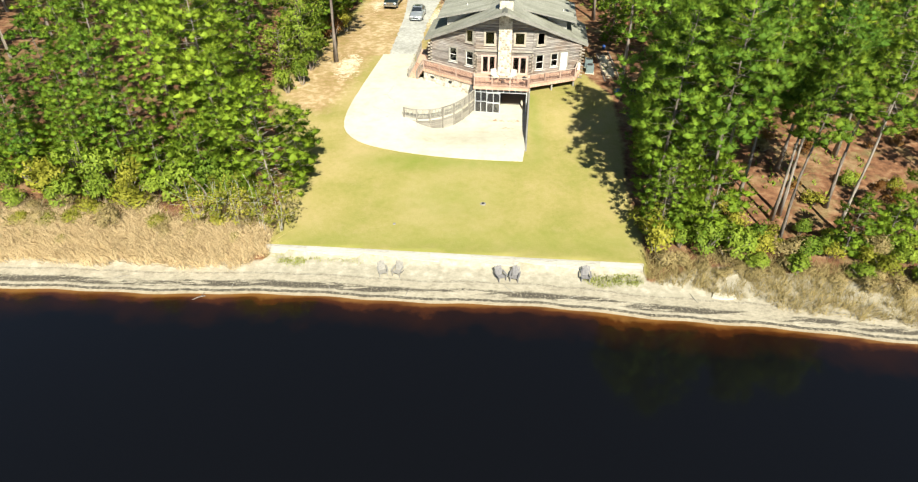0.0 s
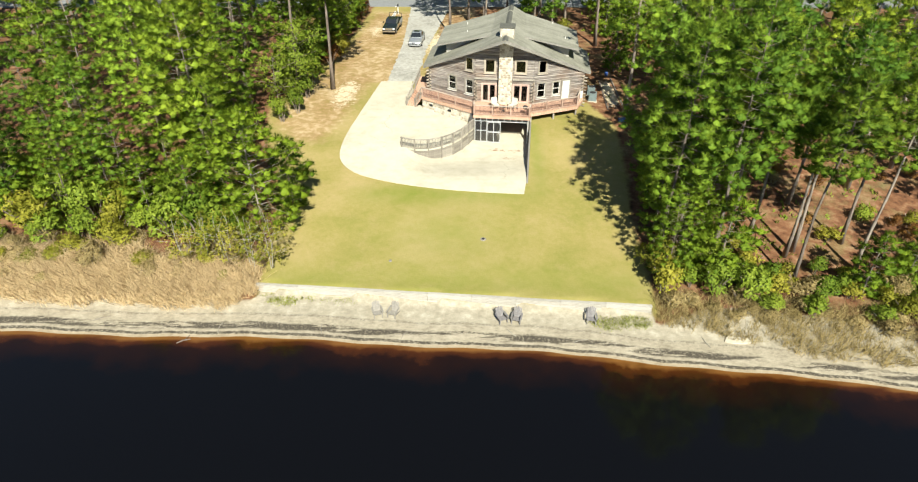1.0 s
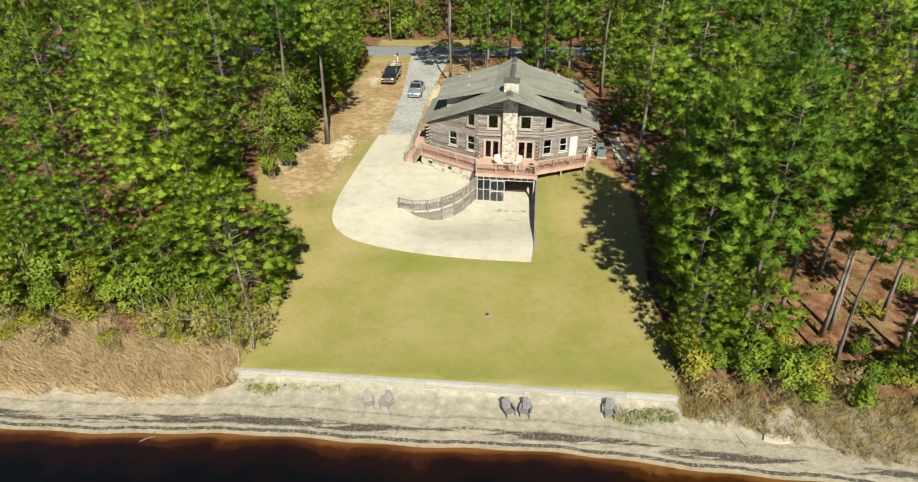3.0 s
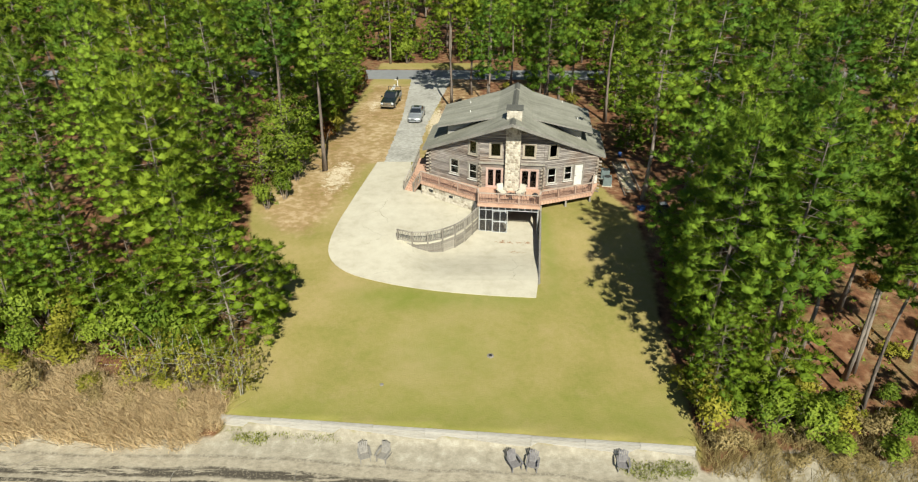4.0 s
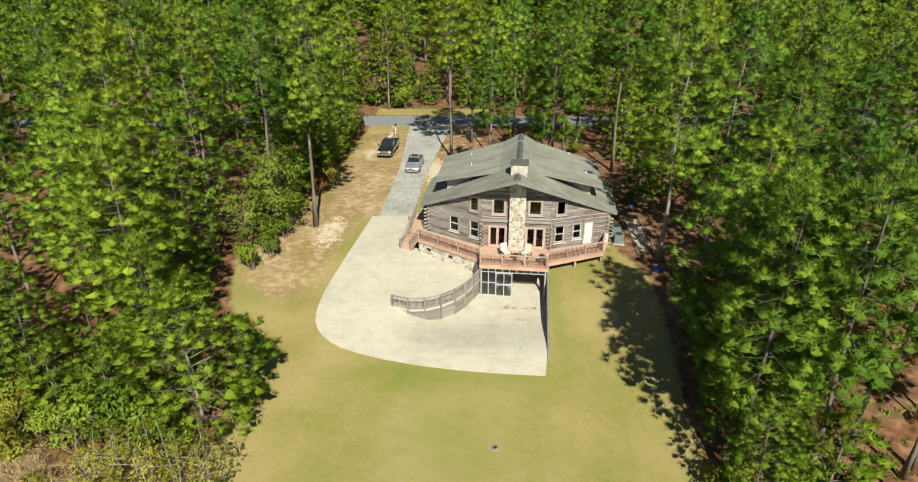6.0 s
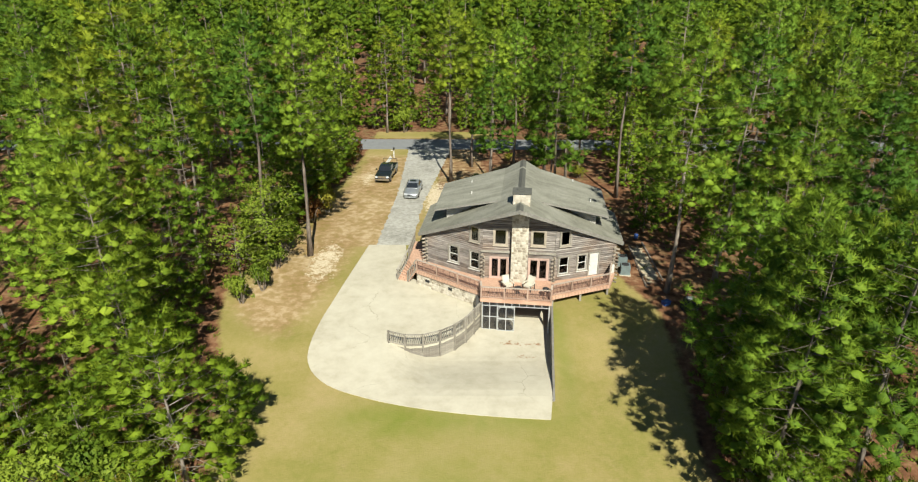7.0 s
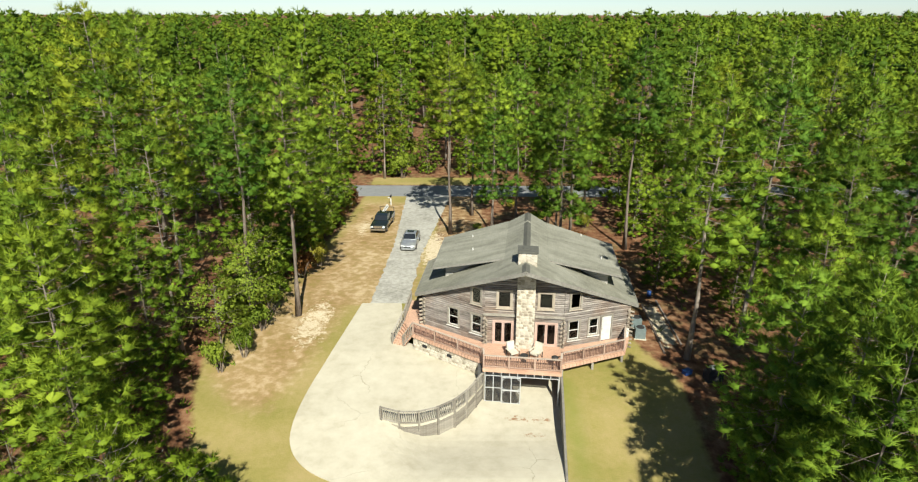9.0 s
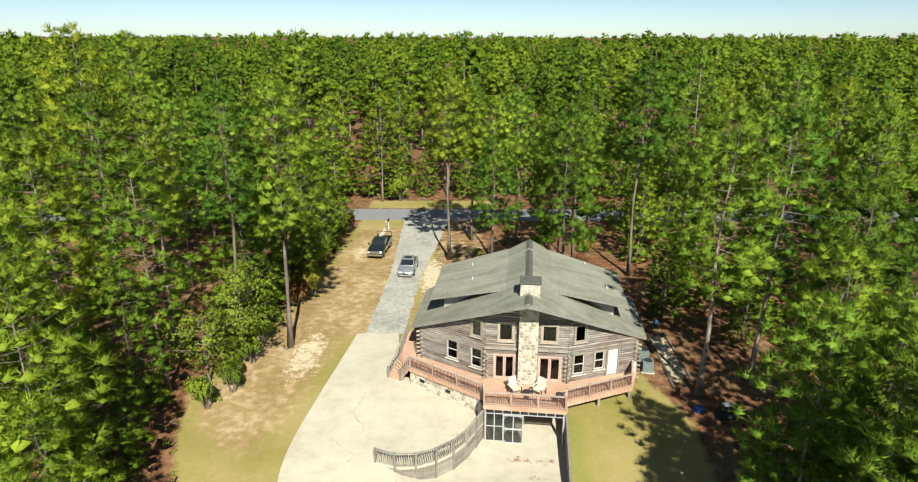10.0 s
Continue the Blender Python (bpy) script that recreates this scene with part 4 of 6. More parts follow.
def railing(parent, p, q, zp, zq, rail_mat, bal, post, high=0.95, every=0.125, posts=(True, True), down=0.15):
    """Posts, top and bottom rail and balusters between two floor points."""
    length = math.dist(p, q)
    part("top_rail", MB().beam((*p, zp + high), (*q, zq + high), 0.14, 0.05), M_RAILTOP if rail_mat is M_RAIL else rail_mat, parent)
    part("bottom_rail", MB().beam((*p, zp + 0.1), (*q, zq + 0.1), 0.05, 0.09), rail_mat, parent)
    ang = math.atan2(q[1] - p[1], q[0] - p[0])
    n = max(1, round(length / 1.9))
    for i in range(n + 1):
        if (i == 0 and not posts[0]) or (i == n and not posts[1]):
            continue
        t = i / n
        part("post", post, None, parent, m=Matrix.Translation((p[0] + (q[0] - p[0]) * t, p[1] + (q[1] - p[1]) * t, zp + (zq - zp) * t - down)) @ Matrix.Rotation(ang, 4, "Z") @ Matrix.Diagonal((1, 1, high + 0.02 + down, 1)))
    k = int(length / every)
    for i in range(1, k):
        t = i / k
        part("baluster", bal, None, parent, m=Matrix.Translation((p[0] + (q[0] - p[0]) * t, p[1] + (q[1] - p[1]) * t, zp + (zq - zp) * t + 0.1)) @ Matrix.Rotation(ang, 4, "Z") @ Matrix.Diagonal((1, 1, high - 0.12, 1)))


railing(deck, (-2.7, -0.55), (2.67, -0.6), DECK, DECK, M_RAIL, BAL, POST)
railing(deck, (2.67, -0.55), (2.76, 0.35), DECK, DECK, M_RAIL, BAL, POST, posts=(False, False))
railing(deck, (2.78, 0.38), (7.42, 2.88), DECK, DECK, M_RAIL, BAL, POST)
railing(deck, (7.42, 2.88), (7.75, 4.9), DECK, DECK, M_RAIL, BAL, POST, posts=(False, False))
railing(deck, (-8.52, 3.7), (-2.9, 0.42), DECK, DECK, M_RAIL, BAL, POST)
railing(deck, (-2.8, 0.35), (-2.7, -0.5), DECK, DECK, M_RAIL, BAL, POST, posts=(False, False))
railing(deck, (-9.72, 9.4), (-9.6, 5.7), DECK, DECK, M_GREYWOOD, BALG, POSTG)
# steps down to the pad
BR, BL, TR, TL = Vector((-9.4, 4.1, 0.74)), Vector((-10.35, 4.4, 0.74)), Vector((-8.62, 3.75, DECK)), Vector((-9.62, 5.6, DECK))
N_STEP = 7
for i in range(N_STEP):
    t0, t1 = i / N_STEP, (i + 1) / N_STEP
    a, b, c, d = BR.lerp(TR, t0), BL.lerp(TL, t0), BL.lerp(TL, t1), BR.lerp(TR, t1)
    z = 0.74 + (DECK - 0.74) * (i + 1) / (N_STEP + 1)
    part("step", MB().prism([(a.x, a.y), (d.x, d.y), (c.x, c.y), (b.x, b.y)], z - 0.19, z), M_DECK, deck)
railing(deck, (BR.x, BR.y), (-8.55, 3.72), 0.74, DECK, M_GREYWOOD, BALG, POSTG, every=0.16, posts=(True, False))
railing(deck, (BL.x, BL.y), (TL.x, TL.y), 0.74, DECK, M_GREYWOOD, BALG, POSTG, every=0.16, posts=(True, False))
# posts below the deck
for u, v, z in ((7.35, 3.0, 0.6), (5.1, 1.75, 0.6), (2.85, 0.6, 0.5), (2.62, -0.45, -0.9), (-2.62, -0.4, -0.9)):
    part("support_post", MB().box(u - 0.08, u + 0.08, v - 0.08, v + 0.08, z, DECK - 0.06), M_GREYWOOD, deck)
# stone skirt under the walkway
m_s, len_s = wall_frame((-8.55, 3.78), (-2.9, 0.5))
skirt = tagged(new("foundation_wall", MB().box(0, len_s, 0.0, 0.3, 0.2, DECK - 0.33).mesh("foundation_wall", M_MORTAR)), "pale fieldstone foundation wall below the walkway", "wall", kind="structure")
skirt.matrix_basis = HOUSE_M @ m_s
for s in (1.0, 3.4):
    part("vent_grille", MB().box(s, s + 0.4, -0.08, 0.0, 1.3, 1.5).box(s + 0.03, s + 0.37, -0.09, -0.081, 1.33, 1.36).box(s + 0.03, s + 0.37, -0.09, -0.081, 1.4, 1.43), M_TYRE, skirt, "black foundation vent")

# ---- room below the deck ----
# walls coloured dark to stand for the shade under the deck
bw = MB().box(-3.1, 3.1, 5.6, 5.8, -1.2, DECK - 0.32).box(-3.15, -2.85, -0.2, 5.6, -1.2, DECK - 0.32).box(2.9, 3.1, 2.9, 5.6, -1.2, DECK - 0.32)
base_wall = tagged(new("basement_wall", bw.mesh("basement_wall", M_SHADEBLOCK)), "block walls of the open basement, coloured dark for the shade inside", "wall", kind="structure")
base_wall.matrix_basis = HOUSE_M
scr = thing("screen_enclosure", "pale aluminium screen wall below the deck", "screen", HOUSE_M)
SZ0, SZ1 = -0.85, 1.86
for u in (-2.58, -2.0, -1.42):
    part("upright", MB().box(u - 0.03, u + 0.03, -0.55, -0.49, SZ0 + (0.1 if u < -2.3 else 0.05), 1.5), M_ALU, scr)
for z in (-0.66, 0.5, 1.5):
    part("crossbar", MB().box(-2.55, -1.45, -0.545, -0.495, z - 0.03, z + 0.03), M_ALU, scr)
for u0, u1 in ((-2.55, -2.03), (-1.97, -1.45)):
    for q0, q1 in ((-0.63, 0.47), (0.53, 1.47)):
        part("screen_panel", MB().box(u0, u1, -0.524, -0.518, q0, q1), M_SCREEN, scr)
hb = MB()
for z in (1.52, 1.84):
    hb.box(-2.6, 2.62, -0.6, -0.54, z - 0.03, z + 0.03)
part("header", hb, M_ALU, scr)
for i in range(10):
    u = -2.6 + 5.2 * i / 9
    part("header_post", MB().box(u - 0.025, u + 0.025, -0.595, -0.545, 1.55, 1.81), M_ALU, scr)
    if i < 9:
        part("header_pane", MB().box(u + 0.03, u + 0.55, -0.575, -0.57, 1.55, 1.81), M_SCREEN, scr)
part("side_upright", MB().box(2.56, 2.64, -0.62, -0.54, -0.85, 1.5), M_ALU, scr)
sd = thing("screen_door", "aluminium double screen door with braced corners", "door", HOUSE_M)
D0, D1 = -1.4, -0.05
for k, (q0, q1) in enumerate(((-0.68, 0.42), (0.42, 1.48))):
    fb = MB()
    for q in ((D0, D1, q0, q0 + 0.06), (D0, D1, q1 - 0.06, q1), (D0, D0 + 0.06, q0 + 0.06, q1 - 0.06), (D1 - 0.06, D1, q0 + 0.06, q1 - 0.06), ((D0 + D1) / 2 - 0.03, (D0 + D1) / 2 + 0.03, q0 + 0.06, q1 - 0.06)):
        fb.box(q[0], q[1], -0.66, -0.61, q[2], q[3])
    part("door_frame", fb, M_ALU, sd)
    for sx, x in ((1, D0), (-1, D1)):
        for sz, z in ((1, q0), (-1, q1)):
            part("brace", MB().beam((x + sx * 0.04, -0.68, z + sz * 0.26), (x + sx * 0.26, -0.68, z + sz * 0.04), 0.02, 0.05, (0, 1, 0)), M_ALU, sd)
    part("screen_panel", MB().box(D0 + 0.06, D1 - 0.06, -0.638, -0.632, q0 + 0.06, q1 - 0.06), M_SCREEN, sd)
# retaining wall along the lower pad
rw = MB()
pts = [(6.02 + (y - 51.4) * 0.115, y) for y in (50.6, 51.4, 53, 55, 57, 59, 61, 63.8)]
for (xa, ya), (xb, yb) in zip(pts, pts[1:]):
    za, zb2 = float(land(0, ya) + rise(xa, ya)) + 0.1, float(land(0, yb) + rise(xb, yb)) + 0.1
    vs = [(xa, ya, -1.3), (xa + 0.15, ya, -1.3), (xb + 0.15, yb, -1.3), (xb, yb, -1.3), (xa, ya, za), (xa + 0.15, ya, za), (xb + 0.15, yb, zb2), (xb, yb, zb2)]
    rw.add(vs, [(3, 2, 1, 0), (4, 5, 6, 7), (0, 1, 5, 4), (1, 2, 6, 5), (2, 3, 7, 6), (3, 0, 4, 7)])
tagged(new("retaining_wall", rw.mesh("retaining_wall", M_BLOCK)), "grey concrete retaining wall beside the sunken slab", "wall", kind="structure")
# curved timber wall and its rail
cw = tagged(new("retaining_wall"), "curved weathered timber wall below the pad rail", "wall", kind="structure")
cr = thing("curved_railing", "curved grey weathered wooden railing along the pad edge", "railing")
FINE = [along(CURVE, i / 7) for i in range(8)]
for i, (p, q) in enumerate(zip(FINE, FINE[1:])):
    railing(cr, p, q, pad_z(*p), pad_z(*q), M_GREYWOOD, BALG, POSTG, 0.95, 0.14, (True, i == 6), 0.3 + 0.75 * i / 7)
    bottom = min(low_z(*p), low_z(*q)) - 0.1
    top, k = min(pad_z(*p), pad_z(*q)) - 0.02, 0
    ang = math.degrees(math.atan2(q[1] - p[1], q[0] - p[0]))
    while top - k * 0.2 > bottom:
        part("plank", MB().box(0, math.dist(p, q), 0.03, 0.09, -0.19, 0), M_GREYWOOD, cw, m=pose(p[0], p[1], top - k * 0.2, 0, 0, ang))
        k += 1
    if i > 2:
        part("post", MB().box(-0.07, 0.07, -0.08, 0.03, low_z(*p) - 0.1, pad_z(*p) + 0.0), M_GREYWOOD, cw, m=pose(p[0], p[1], 0, 0, 0, ang))


# ---- trees ----
def blades(rng, centres, out, size, count, up=0.45, width=0.36, spread=0.2):
    """Tufts of pointed blades round the given points; faces look up and away from the stem."""
    n = len(centres)
    d = rng.normal(size=(n, count, 3)) + np.asarray(out)[:, None, :] * 0.5
    d[..., 2] = d[..., 2] * 0.8 + up
    d /= np.linalg.norm(d, axis=-1, keepdims=True)
    nrm = rng.normal(size=(n, count, 3)) * 0.55 + np.asarray(out)[:, None, :] * 0.8
    nrm[..., 2] += 0.7
    side = np.cross(d, nrm)
    side /= np.linalg.norm(side, axis=-1, keepdims=True) + 1e-9
    L = size * rng.uniform(0.65, 1.25, (n, count, 1))
    c = np.asarray(centres)[:, None, :] + rng.normal(size=(n, count, 3)) * size * spread
    w = L * width * 0.5
    nv = d * 0.16 + np.asarray(out)[:, None, :] * 0.9 + np.array([0, 0, 0.15])
    nv /= np.linalg.norm(nv, axis=-1, keepdims=True)
    # the outer side of each blade is its front
    flip = np.sign(np.sum(np.cross(side, d) * nv, -1, keepdims=True) + 1e-9)
    verts = np.stack([c - side * w * flip, c + side * w * flip, c + d * L], 2).reshape(-1, 3)
    return verts, np.arange(len(verts)).reshape(-1, 3), np.repeat(nv.reshape(-1, 3), 3, 0)


OCTA = np.array([(1, 0, 0), (0, 1, 0), (-1, 0, 0), (0, -1, 0), (0, 0, 1), (0, 0, -1)], float)
OCTA_F = np.array([(0, 1, 4), (1, 2, 4), (2, 3, 4), (3, 0, 4), (1, 0, 5), (2, 1, 5), (3, 2, 5), (0, 3, 5)])


def needle_pads(rng, centres, axes, radii, outs, tufts, count, size, width, core):
    """Rounded pads of needles: a ragged heart with tufts of thin blades standing out of it all round."""
    n = len(centres)
    fx = np.column_stack([np.cos(axes), np.sin(axes), np.zeros(n)])
    fy = np.column_stack([-np.sin(axes), np.cos(axes), np.zeros(n)])

    def placed(p):
        """Points of the unit ball, stretched along the branch and flattened."""
        return (p[..., 0:1] * fx[:, None] * 1.2 + p[..., 1:2] * fy[:, None] + p[..., 2:3] * np.array([0, 0, 0.78])) * radii[:, None, None]
    hv = centres[:, None] + placed(OCTA[None] * rng.uniform(0.6, 1.3, (n, 6, 1)) * core)
    hn = placed(np.repeat(OCTA[None], n, 0))
    hn = hn / np.linalg.norm(hn, axis=-1, keepdims=True) * 0.8 + outs[:, None] * 0.6
    hn /= np.linalg.norm(hn, axis=-1, keepdims=True)
    hf = (np.arange(n)[:, None, None] * 6 + OCTA_F[None]).reshape(-1, 3)
    d = rng.normal(size=(n, tufts, 3))
    d[..., 2] = np.where(d[..., 2] < -0.5, -d[..., 2], d[..., 2])
    d /= np.linalg.norm(d, axis=-1, keepdims=True)
    root = centres[:, None] + placed(d * core * rng.uniform(0.75, 1.05, (n, tufts, 1)))
    away = placed(d)
    away /= np.linalg.norm(away, axis=-1, keepdims=True)
    grow = away[:, :, None] * 0.8 + rng.normal(size=(n, tufts, count, 3)) * 0.42 + outs[:, None, None] * 0.25 + np.array([0, 0, 0.22])
    grow /= np.linalg.norm(grow, axis=-1, keepdims=True)
    side = np.cross(grow, away[:, :, None] + rng.normal(size=(n, tufts, count, 3)) * 0.6)
    side /= np.linalg.norm(side, axis=-1, keepdims=True) + 1e-9
    L = size * rng.uniform(0.7, 1.25, (n, tufts, count, 1))
    nv = away[:, :, None] * 0.75 + outs[:, None, None] * 0.6 + grow * 0.2 + rng.normal(size=(n, tufts, count, 3)) * 0.12
    nv /= np.linalg.norm(nv, axis=-1, keepdims=True)
    flip = np.sign(np.sum(np.cross(side, grow) * nv, -1, keepdims=True) + 1e-9)
    base = root[:, :, None] + rng.normal(size=(n, tufts, count, 3)) * 0.05 * size
    w = L * width * 0.5 * flip
    bv = np.stack([base - side * w, base + side * w, base + grow * L], 4).swapaxes(3, 4).reshape(-1, 3)
    bf = np.arange(len(bv)).reshape(-1, 3)
    return (hv.reshape(-1, 3), hf, hn.reshape(-1, 3)), (bv, bf, np.repeat(nv.reshape(-1, 3), 3, 0))


def joined(parts):
    V, F, N, n = [], [], [], 0
    for v, f, m in parts:
        V.append(v)
        F.append(f + n)
        N.append(m)
        n += len(v)
    return np.concatenate(V), np.concatenate(F), np.concatenate(N)


def foliage_mesh(name, v, f, n, mat):
    """Leaf blades whose shading follows the rounded tufts that they make up."""
    me = fast_mesh(name, v, f, mat, True)
    me.normals_split_custom_set_from_vertices(n.tolist())
    return me


def pine_arrays(seed, height=22.0, base=0.4, width=3.4, branches=34, tufts=18, count=5, size=0.5, low=0.62, peak=0.3, width_of=0.09, core=0.62, pad=0.95, gap=1.7, most=3, limbs=True):
    """Trunk with limbs (MB), crown arrays and a shade of green for each vertex of one pine, with inner shade tinted
    into the pads.
    """
    rng = np.random.RandomState(seed)
    mb = MB()
    lean = rng.normal(size=2) * 0.35
    hs = np.linspace(0, height, 9)
    pts = [(lean[0] * (h / height) ** 2 + 0.10 * math.sin(h * 0.5 + seed), lean[1] * (h / height) ** 2 + 0.10 * math.cos(h * 0.4 + seed), h) for h in hs]
    mb.tube(pts, [(0.25 * (1 - 0.95 * (h / height) ** 0.75) + (0.06 if h == 0 else 0)) * max(0.5, height / 22) for h in hs], 7)
    centres, outs, axes, radii, shade = [], [], [], [], []
    lobe = rng.uniform(0, 6.28, 3)
    for i in range(branches):
        f = (i + rng.uniform(0, 1)) / branches
        h = height * (base + (0.95 - base) * f)
        prof = low + (1 - low) * f / peak if f < peak else max(0.0, 1 - ((f - peak) / (1.03 - peak)) ** 1.7) ** 0.75
        az = i * 2.39996 + rng.uniform(-0.5, 0.5)
        # an uneven crown, fuller on some sides
        L = max(0.2, (width - 0.5 * pad) * prof * rng.uniform(0.7, 1.08) * (1 + 0.16 * math.sin(az + lobe[0]) + 0.12 * math.sin(2 * az + lobe[1] + 5 * f)))
        rise = -0.04 + 0.7 * f * f + rng.uniform(-0.1, 0.16)
        k = (h / height) ** 2
        o = Vector((lean[0] * k, lean[1] * k, h))
        dv = Vector((math.cos(az), math.sin(az), 0))
        tip = o + dv * L + Vector((0, 0, L * rise))
        if limbs:
            mb.tube([o, o + dv * L * 0.5 + Vector((0, 0, L * 0.5 * rise * 0.6)), tip], [0.014 + 0.006 * L, 0.012, 0.005], 3, False)
        pads = min(most, 1 + int(L / gap + rng.uniform(0, 0.5)))
        for k in range(pads):
            s = 1.0 - (k + rng.uniform(0, 0.2)) * 0.62 / pads
            side = rng.uniform(0.16, 0.36) * L * (1 if k % 2 else -1) * (k > 0)
            centres.append(np.array(o + (tip - o) * s) + np.array([-dv.y, dv.x, 0]) * side + np.array([0, 0, rng.normal() * 0.15]))
            q = np.array([dv.x, dv.y, 0.1 + 1.2 * f * f])
            outs.append(q / np.linalg.norm(q))
            axes.append(az + 0.5 * side)
            radii.append(pad * rng.uniform(0.7, 1.25) * (1 - 0.35 * f * f))
            shade.append(rng.normal() * 0.06)
    for j in range(2):
        centres.append(np.array([lean[0], lean[1], height - pad * (0.7 + 0.9 * j)]) + rng.normal(size=3) * 0.1 * pad)
        outs.append(np.array([0, 0, 1.0]))
        axes.append(0.0)
        radii.append(pad * (0.55 + 0.2 * j))
        shade.append(0.0)
    centres, outs, axes, radii, shade = (np.array(q) for q in (centres, outs, axes, radii, shade))
    v, f, n = joined(needle_pads(rng, centres, axes, radii, outs, tufts, count, size, width_of, core))
    tuft_shade = np.repeat(shade, tufts) + rng.normal(size=len(shade) * tufts) * 0.06
    # pad hearts tinted darker than their tufts: painted shade between the needles
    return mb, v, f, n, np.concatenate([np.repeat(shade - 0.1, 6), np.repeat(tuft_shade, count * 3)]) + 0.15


def make_pine(seed, mat, **kw):
    mb, v, f, n, shade = pine_arrays(seed, **kw)
    me = foliage_mesh("crown", v, f, n, mat)
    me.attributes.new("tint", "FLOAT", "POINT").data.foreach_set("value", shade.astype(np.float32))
    return mb.mesh("trunk", M_BARK, True), me


# height, share of bare trunk, crown radius
SHAPES = [(22, 0.38, 4.5), (23, 0.44, 4.2), (20.5, 0.34, 4.5), (23, 0.52, 4.0), (19.5, 0.30, 4.3), (22, 0.56, 4.2), (21.5, 0.38, 4.8), (18.5, 0.2, 4.2), (16, 0.16, 4.0)]
PINES = [make_pine(11 + i, M_NEEDLE, height=h, base=b, width=w, branches=int(66 - 42 * (b - 0.3)), tufts=14, count=6, size=0.44, width_of=0.085, core=0.42, pad=0.88, gap=1.1, most=4) for i, (h, b, w) in enumerate(SHAPES)]
PLAIN_PINES = [make_pine(11 + i, M_NEEDLE, height=h, base=b, width=w, branches=int(62 - 42 * (b - 0.3)), tufts=12, count=5, size=0.47, width_of=0.115, core=0.36, pad=0.95, gap=1.3) for i, (h, b, w) in enumerate(SHAPES)]
# edge trees, green to near the ground
BROAD = [make_pine(31 + i, M_YOUNG, height=h, base=0.06, width=w, branches=br, tufts=14, count=6, size=0.33, width_of=0.095, core=0.45, pad=0.72, gap=1.2, low=0.8, peak=0.3, most=4) for i, (h, w, br) in enumerate([(10, 4.3, 74), (12.5, 3.9, 68), (15.5, 4.3, 74), (6.5, 2.3, 36)])]
PLAIN_BROAD = [make_pine(31 + i, M_YOUNG, height=h, base=0.06, width=w, branches=br, tufts=7, count=4, size=0.42, width_of=0.13, core=0.55, pad=0.72, gap=1.2, low=0.8, peak=0.3, most=4) for i, (h, w, br) in enumerate([(10, 4.3, 74), (12.5, 3.9, 68), (15.5, 4.3, 74), (6.5, 2.3, 36)])]


def tree(kind, variant, x, y, s=1.0, turn=0.0):
    if kind == "pine":
        me, name, label, group = (PINES if y < 64 and -32 < x < 32 or y < 102 and -16 < x < 20 else PLAIN_PINES)[variant], "pine_tree", "tall pine with a bare grey-brown trunk and green needle crown", "pines of the wood"
    else:
        me, name, label, group = (BROAD if y < 75 else PLAIN_BROAD)[variant], "young_pine", "bushy young pine, green down to the ground", "young pines at the lawn edge"
    ob = thing(name, label, "tree", pose(x, y, float(ground_z(x, y)) - 0.05, 0, 0, turn), group)
    ob.scale = (s, s, s)
    part("trunk", me[0], None, ob)
    part("crown", me[1], None, ob)
    return ob


# pines that stand out: shape, place, height
KEY_PINES = [(1, -14.15, 71.3, 22.6), (3, -17.6, 70.0, 22.3), (4, -21.6, 64.4, 18.0), (0, -28.7, 73.2, 21.2), (1, -25.8, 75.4, 20.0), (4, -34.2, 68.4, 19.0), (8, -21.4, 51.2, 16.2), (7, -23.9, 54.8, 16.8), (4, -28.4, 47.3, 12.6),
             (4, -33.6, 49.6, 12.8), (7, -35.6, 46.2, 11.0), (1, -33.0, 80.5, 26.3), (1, -36.0, 95.0, 26.0), (0, -30.0, 61.5, 18.0), (2, -33.0, 56.5, 16.6), (7, -27.6, 56.4, 14.6), (4, -38.0, 60.5, 17.0), (2, -26.2, 62.0, 19.5),
             (0, 18.6, 40.2, 19.4), (2, 14.9, 40.6, 17.6), (4, 16.2, 44.2, 17.0), (4, 15.8, 48.2, 15.6), (3, 22.2, 42.5, 17.0), (5, 23.7, 37.9, 15.6), (5, 25.2, 41.5, 17.2), (3, 24.4, 40.8, 15.4), (3, 21.5, 45.0, 17.4), (1, 27.5, 47.6, 17.0), (5, 29.0, 39.4, 15.8), (5, 29.4, 42.6, 17.0),
             (2, 20.2, 54.0, 15.6), (4, 19.8, 49.4, 15.2), (4, 24.6, 52.0, 16.0), (0, 17.0, 63.2, 21.0), (0, 21.8, 65.4, 21.0), (2, 29.8, 68.6, 20.6), (6, 33.3, 80.0, 22.0), (4, 34.8, 76.6, 20.4), (2, 31.2, 63.6, 17.0), (2, 23.8, 58.6, 18.0),
             (5, 18.4, 88.2, 23.0), (5, 10.4, 87.0, 16.6), (5, 7.2, 99.0, 19.5), (5, 1.6, 101.5, 20.0), (3, 13.0, 92.5, 18.5), (5, -1.3, 93.4, 22.0), (5, 3.9, 94.0, 19.0), (3, 11.1, 97.3, 19.0), (3, 15.6, 97.3, 20.0), (1, 27.0, 96.0, 24.0)]
